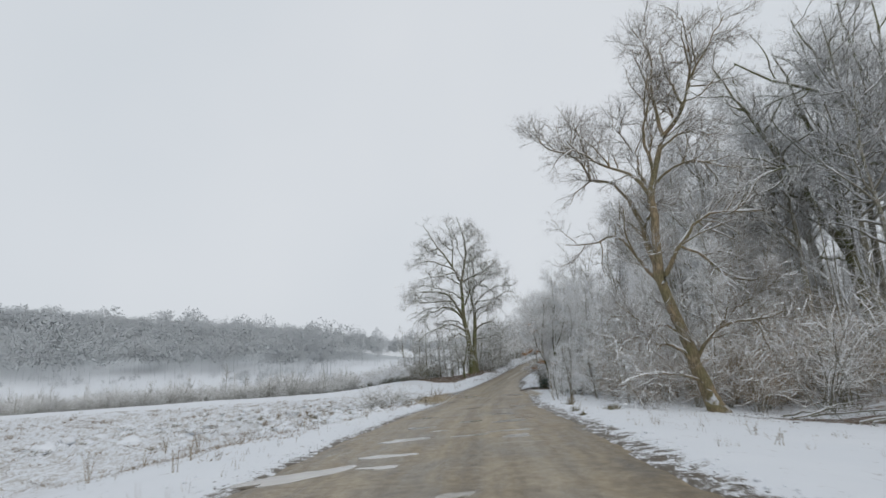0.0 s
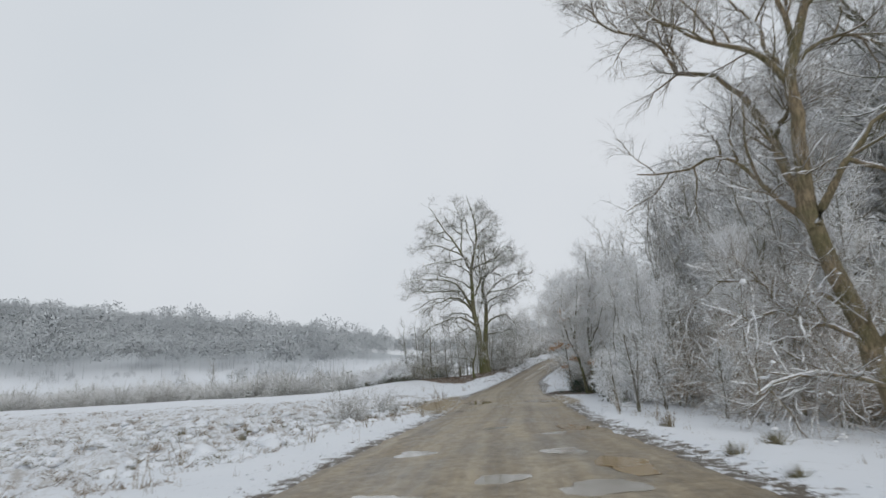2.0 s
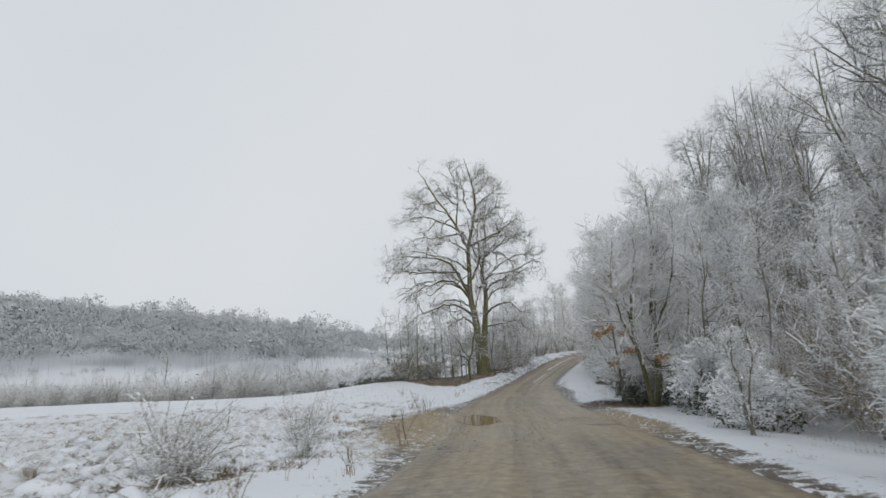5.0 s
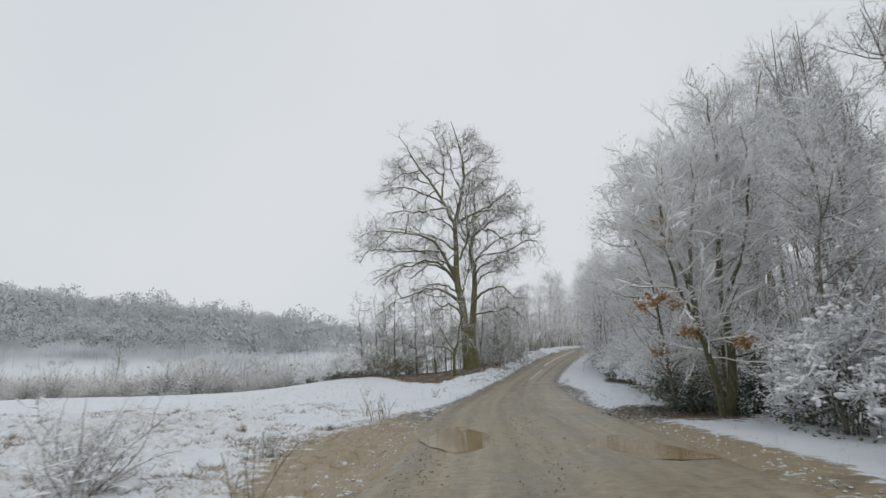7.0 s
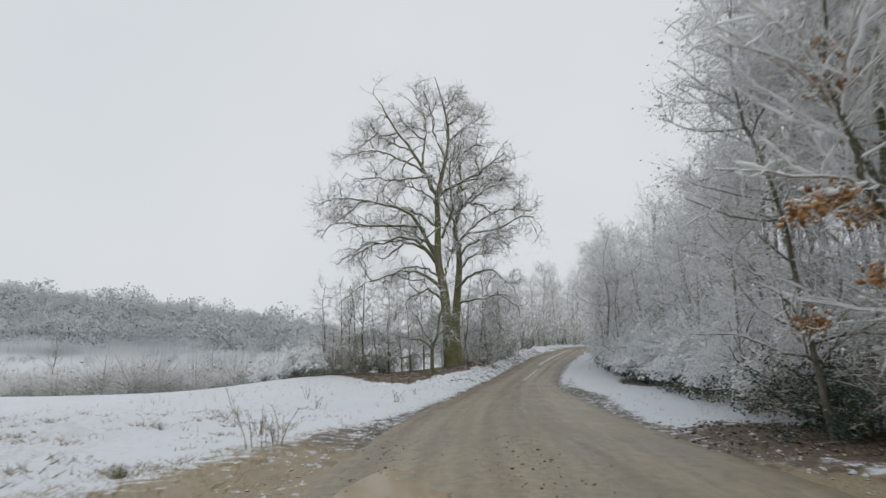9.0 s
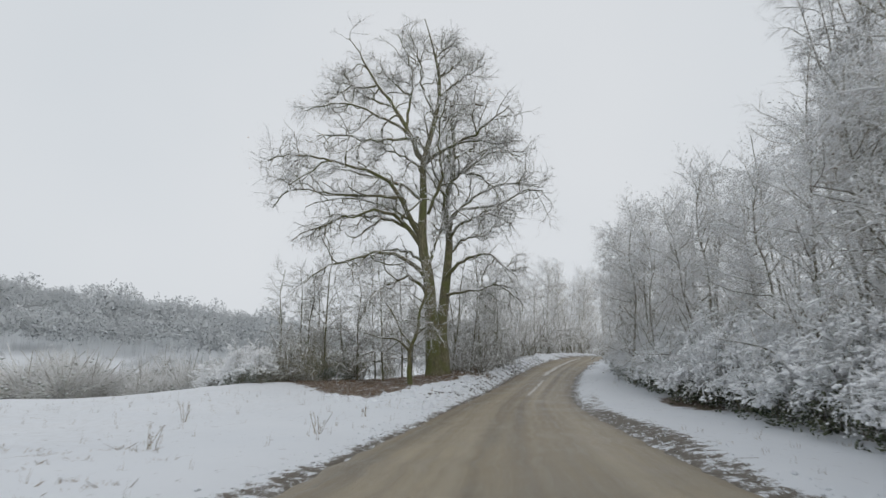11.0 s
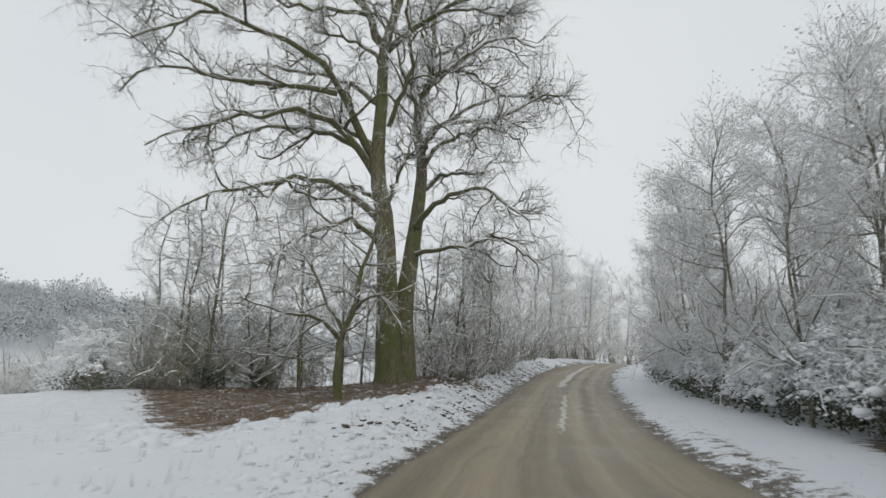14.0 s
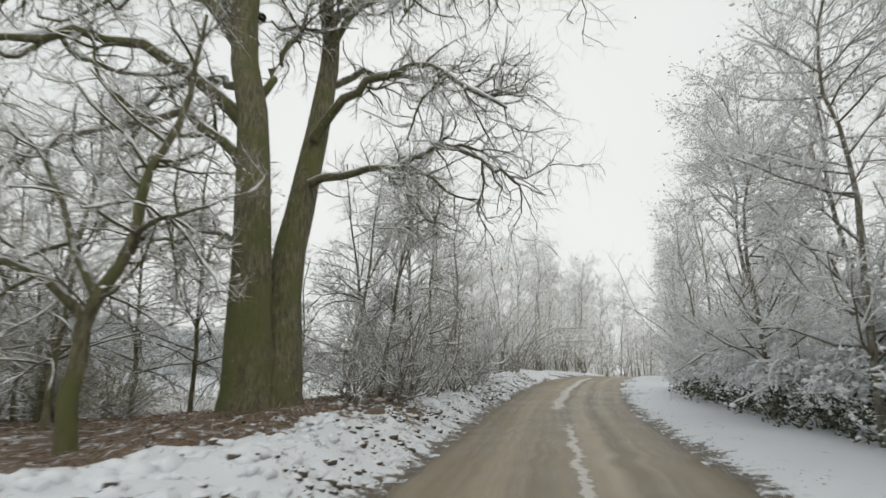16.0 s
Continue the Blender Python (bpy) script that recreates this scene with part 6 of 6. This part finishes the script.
for x, y in on_ground(tr, 150, -40, 0, 22, 60, lambda x, y, el, er, r: (el > 3) & (r < 0.5))[:, :2]:
    sedge(float(x), float(y), float(tr.uniform(0.45, 0.9)), int(tr.integers(1, 9999)), False)

wr = np.random.default_rng(111)
for x, y, h, n in (
    (-9.9, 22.6, 0.75, 9), (-10.6, 21.4, 0.7, 6), (-1.35, 55.6, 1.2, 4), (-1.0, 56.0, 0.8, 8), (-1.0, 41.7, 1.1, 6), (-1.6, 37.0, 0.6, 6), (-8.2, 28.5, 0.9, 4), (-5.2, 20.5, 0.7, 4), (-6.4, 14.2, 0.7, 3),
    (-7.8, 12.5, 0.8, 4), (-5.6, 11.6, 0.6, 3), (-9.0, 17.0, 0.7, 5), (-6.2, 24.0, 0.55, 6), (-4.0, 27.0, 0.5, 6), (-6.4, 31.0, 0.6, 8), (-3.2, 31.2, 0.55, 5), (-2.6, 34.0, 0.6, 6), (-2.0, 58.2, 0.5, 7),
    (0.6, 68.5, 0.6, 5), (-2.2, 66.0, 0.6, 5), (-3.6, 71.0, 0.7, 4), (1.2, 73.2, 0.55, 4), (5.6, 31.3, 1.3, 4), (6.2, 29.2, 0.7, 6), (5.5, 26.4, 0.45, 12), (7.0, 13.6, 0.5, 3), (6.2, 11.2, 0.45, 3), (-12.5, 30.0, 0.8, 6), (-15.0, 34.0, 0.8, 7), (-10.5, 34.5, 0.6, 9), (-8.6, 34.4, 0.4, 14), (-5.9, 32.6, 0.4, 14),
):
    weed(x, y, h, n, int(wr.integers(1, 9999)))


def edge_lumps(name, label, rng, count, y0, y1, side, spread, size, material, fine=False, sink=0.3, bias=0.1, clump=None):
    y = rng.uniform(y0, y1, count)
    L, R = smooth_interp(y, ROAD_Y, ROAD_L), smooth_interp(y, ROAD_Y, ROAD_R)
    off = bias + np.abs(rng.normal(0, spread, count))
    x = np.where(side < 0, L - off, R + off) if side else np.where(rng.random(count) < 0.5, L - off, R + off)
    if clump is not None:
        keep = ripple(x, y, 1.8, 77) > clump
        x, y, count = x[keep], y[keep], int(keep.sum())
    s = size * rng.lognormal(0, 0.4, count)
    c = np.stack([x, y, land(x, y) + s * (0.5 - sink)], -1)
    ob = mesh_object(name, *lumps(c, s, rng, 0.65, fine), material)
    return tagged(ob, label, "clods", kind="stuff")


MAT_MUD = leaf_material("churned_mud", (0.07, 0.054, 0.036), (0.17, 0.135, 0.09))
edge_lumps("edge_slush", "dirty slush crumbs along the road edge", rng, 4200, 2, 120, 0, 0.22, 0.015, MAT_CLOD)
edge_lumps("edge_snow", "crumbled snow lumps along the verge", rng, 2600, 2, 120, 0, 0.5, 0.024, MAT_PACKED)
edge_lumps("bank_clods", "dark earth clods capped with snow on the bank", rng, 1500, 80, 116, -1, 0.75, 0.055, MAT_CLOD, True, 0.4, 0.35, 0.02)
edge_lumps("bank_snow", "ploughed snow lumps heaped on the bank", rng, 900, 76, 116, -1, 1.1, 0.07, MAT_PACKED, True, 0.72, 0.45)
edge_lumps("bank_crumbs", "broken crusts of snow on the bank", rng, 900, 76, 116, -1, 0.9, 0.04, MAT_PACKED, True, 0.5, 0.15)



def heaps(name, label, x, y, s, flat, sink, material, rng):
    """Rounded uneven heaps lying on the ground."""
    base, face = sphere_mesh(2)
    n = len(x)
    v = base[None] * (1 + 0.3 * np.sin(base[None] @ rng.normal(0, 2.6, (n, 3, 1)) + rng.uniform(0, 6, (n, 1, 1))))
    v = v * np.stack([rng.uniform(0.8, 1.5, n), rng.uniform(0.8, 1.5, n), np.full(n, flat)], -1)[:, None] * s[:, None, None]
    v = v + np.stack([x, y, land(x, y) - s * sink], -1)[:, None]
    f = face[None] + (np.arange(n) * len(base))[:, None, None]
    tagged(mesh_object(name, v.reshape(-1, 3), f.reshape(-1, 3), material), label, "snow", kind="stuff")


heap_x = rng.uniform(-1.5, 6.2, 420)
heap_y = np.interp(heap_x, OAK_X, OAK_Y) + rng.normal(-0.9, 0.7, 420)
heaps("bank_heaps", "rounded heaps of ploughed snow along the bank", heap_x, heap_y, 0.065 * rng.lognormal(0, 0.5, 420), 0.7, 0.2, MAT_PACKED, rng)
humps = on_ground(rng, 1500, -20, -1, 23, 47, lambda x, y, el, er, r: (el > 2.2) & (r < 0.25 + 0.5 * step(ripple(x, y, 4, 104), -0.1, 0.3)))[:620]
heaps("meadow_humps", "snow-capped humps of old grass in the meadow", humps[:, 0], humps[:, 1], 0.15 * rng.lognormal(0, 0.35, len(humps)), 0.75, 0.12, MAT_PACKED, rng)
skirt = np.repeat(humps, 3, axis=0) + np.c_[rng.normal(0, 0.2, (len(humps) * 3, 2)) + np.array([0.0, -0.12]), np.zeros(len(humps) * 3)]
grass("hump_grass", "dark old grass round the meadow humps", skirt, rng, 9, 0.16, 0.3, 0.009, MAT_SEDGE, 0.9)

mud_y = rng.uniform(40, 57, 800)
mud_q = np.where(rng.random(800) < 0.5, rng.normal(0.12, 0.06, 800), rng.normal(0.5, 0.07, 800))
mud_l, mud_r = smooth_interp(mud_y, ROAD_Y, ROAD_L), smooth_interp(mud_y, ROAD_Y, ROAD_R)
mud_x = mud_l + (mud_r - mud_l) * mud_q
tagged(mesh_object("mud_clods", *lumps(np.stack([mud_x, mud_y, road_height(mud_x, mud_y) + 0.004], -1), 0.013 * rng.lognormal(0, 0.45, 800), rng, 0.6), MAT_MUD), "clods of churned mud on the road", "clods", kind="stuff")

# fallen leaves
spots = np.concatenate([
    on_ground(rng, 2600, 5, 12, 50, 60, lambda x, y, el, er, r: (er > -0.2) & (oval(x, y, 8.4, 55.0, 1.9, 2.6, -0.1) > 0.25)),
    on_ground(rng, 7000, -8, 8, 79, 99, lambda x, y, el, er, r: (el > 1.2) & (oak_floor(x, y) > 0.4)),
    on_ground(rng, 800, 11, 24, 20, 27, lambda x, y, el, er, r: r < 0.8),
])
tagged(mesh_object("leaf_litter", *leaves(spots + np.array([0, 0, 0.015]), 0.042, rng, 0.3), leaf_material("fallen_leaf", (0.05, 0.034, 0.022), (0.15, 0.096, 0.055), 0.05)), "fallen brown leaves on the wood floor", "leaves", kind="stuff")


def fallen_branch(x, y, length, turn, seed, r=0.06):
    rng = np.random.default_rng(seed)
    pts = [(0, 0, 0.1), (length * 0.3, rng.normal(0, 0.3), 0.25), (length * 0.65, rng.normal(0, 0.5), 0.35), (length, rng.normal(0, 0.6), rng.uniform(0.1, 0.7))]
    P, R = strand(pts, r, 0.015, 10, rng, 0.03)
    s = sprout(P, R, 8, 0.2, 1.0, 50, length * 0.25, 5, r * 0.4, rng, 0.03)
    s2 = sprout(*s, 4, 0.2, 1.0, 45, length * 0.1, 3, 0.01, rng)
    ob = thing("fallen_branch", "snow-lined dead branch lying at the wood edge", "branch", "fallen branches")
    ob.matrix_basis = pose(x, y, float(land(x, y)), 0, 0, turn)
    mesh_object("bough", *tubes(P, R, 7), MAT_BARK, ob)
    tagged(mesh_object("side_twig", *joined([tubes(*s, 4), tubes(*s2, 3)]), MAT_BARK, ob), kind="stuff")


for k, spec in enumerate(((12.6, 21.6, 3.6, 10), (14.2, 20.4, 4.2, -8), (15.8, 22.0, 3.4, 25), (17.0, 20.2, 4.6, 5), (13.4, 23.6, 3.0, -30), (19.0, 22.4, 4.0, 15), (9.4, 29.0, 2.6, 60), (15.0, 24.4, 5.0, -12))):
    fallen_branch(*spec, 120 + k)
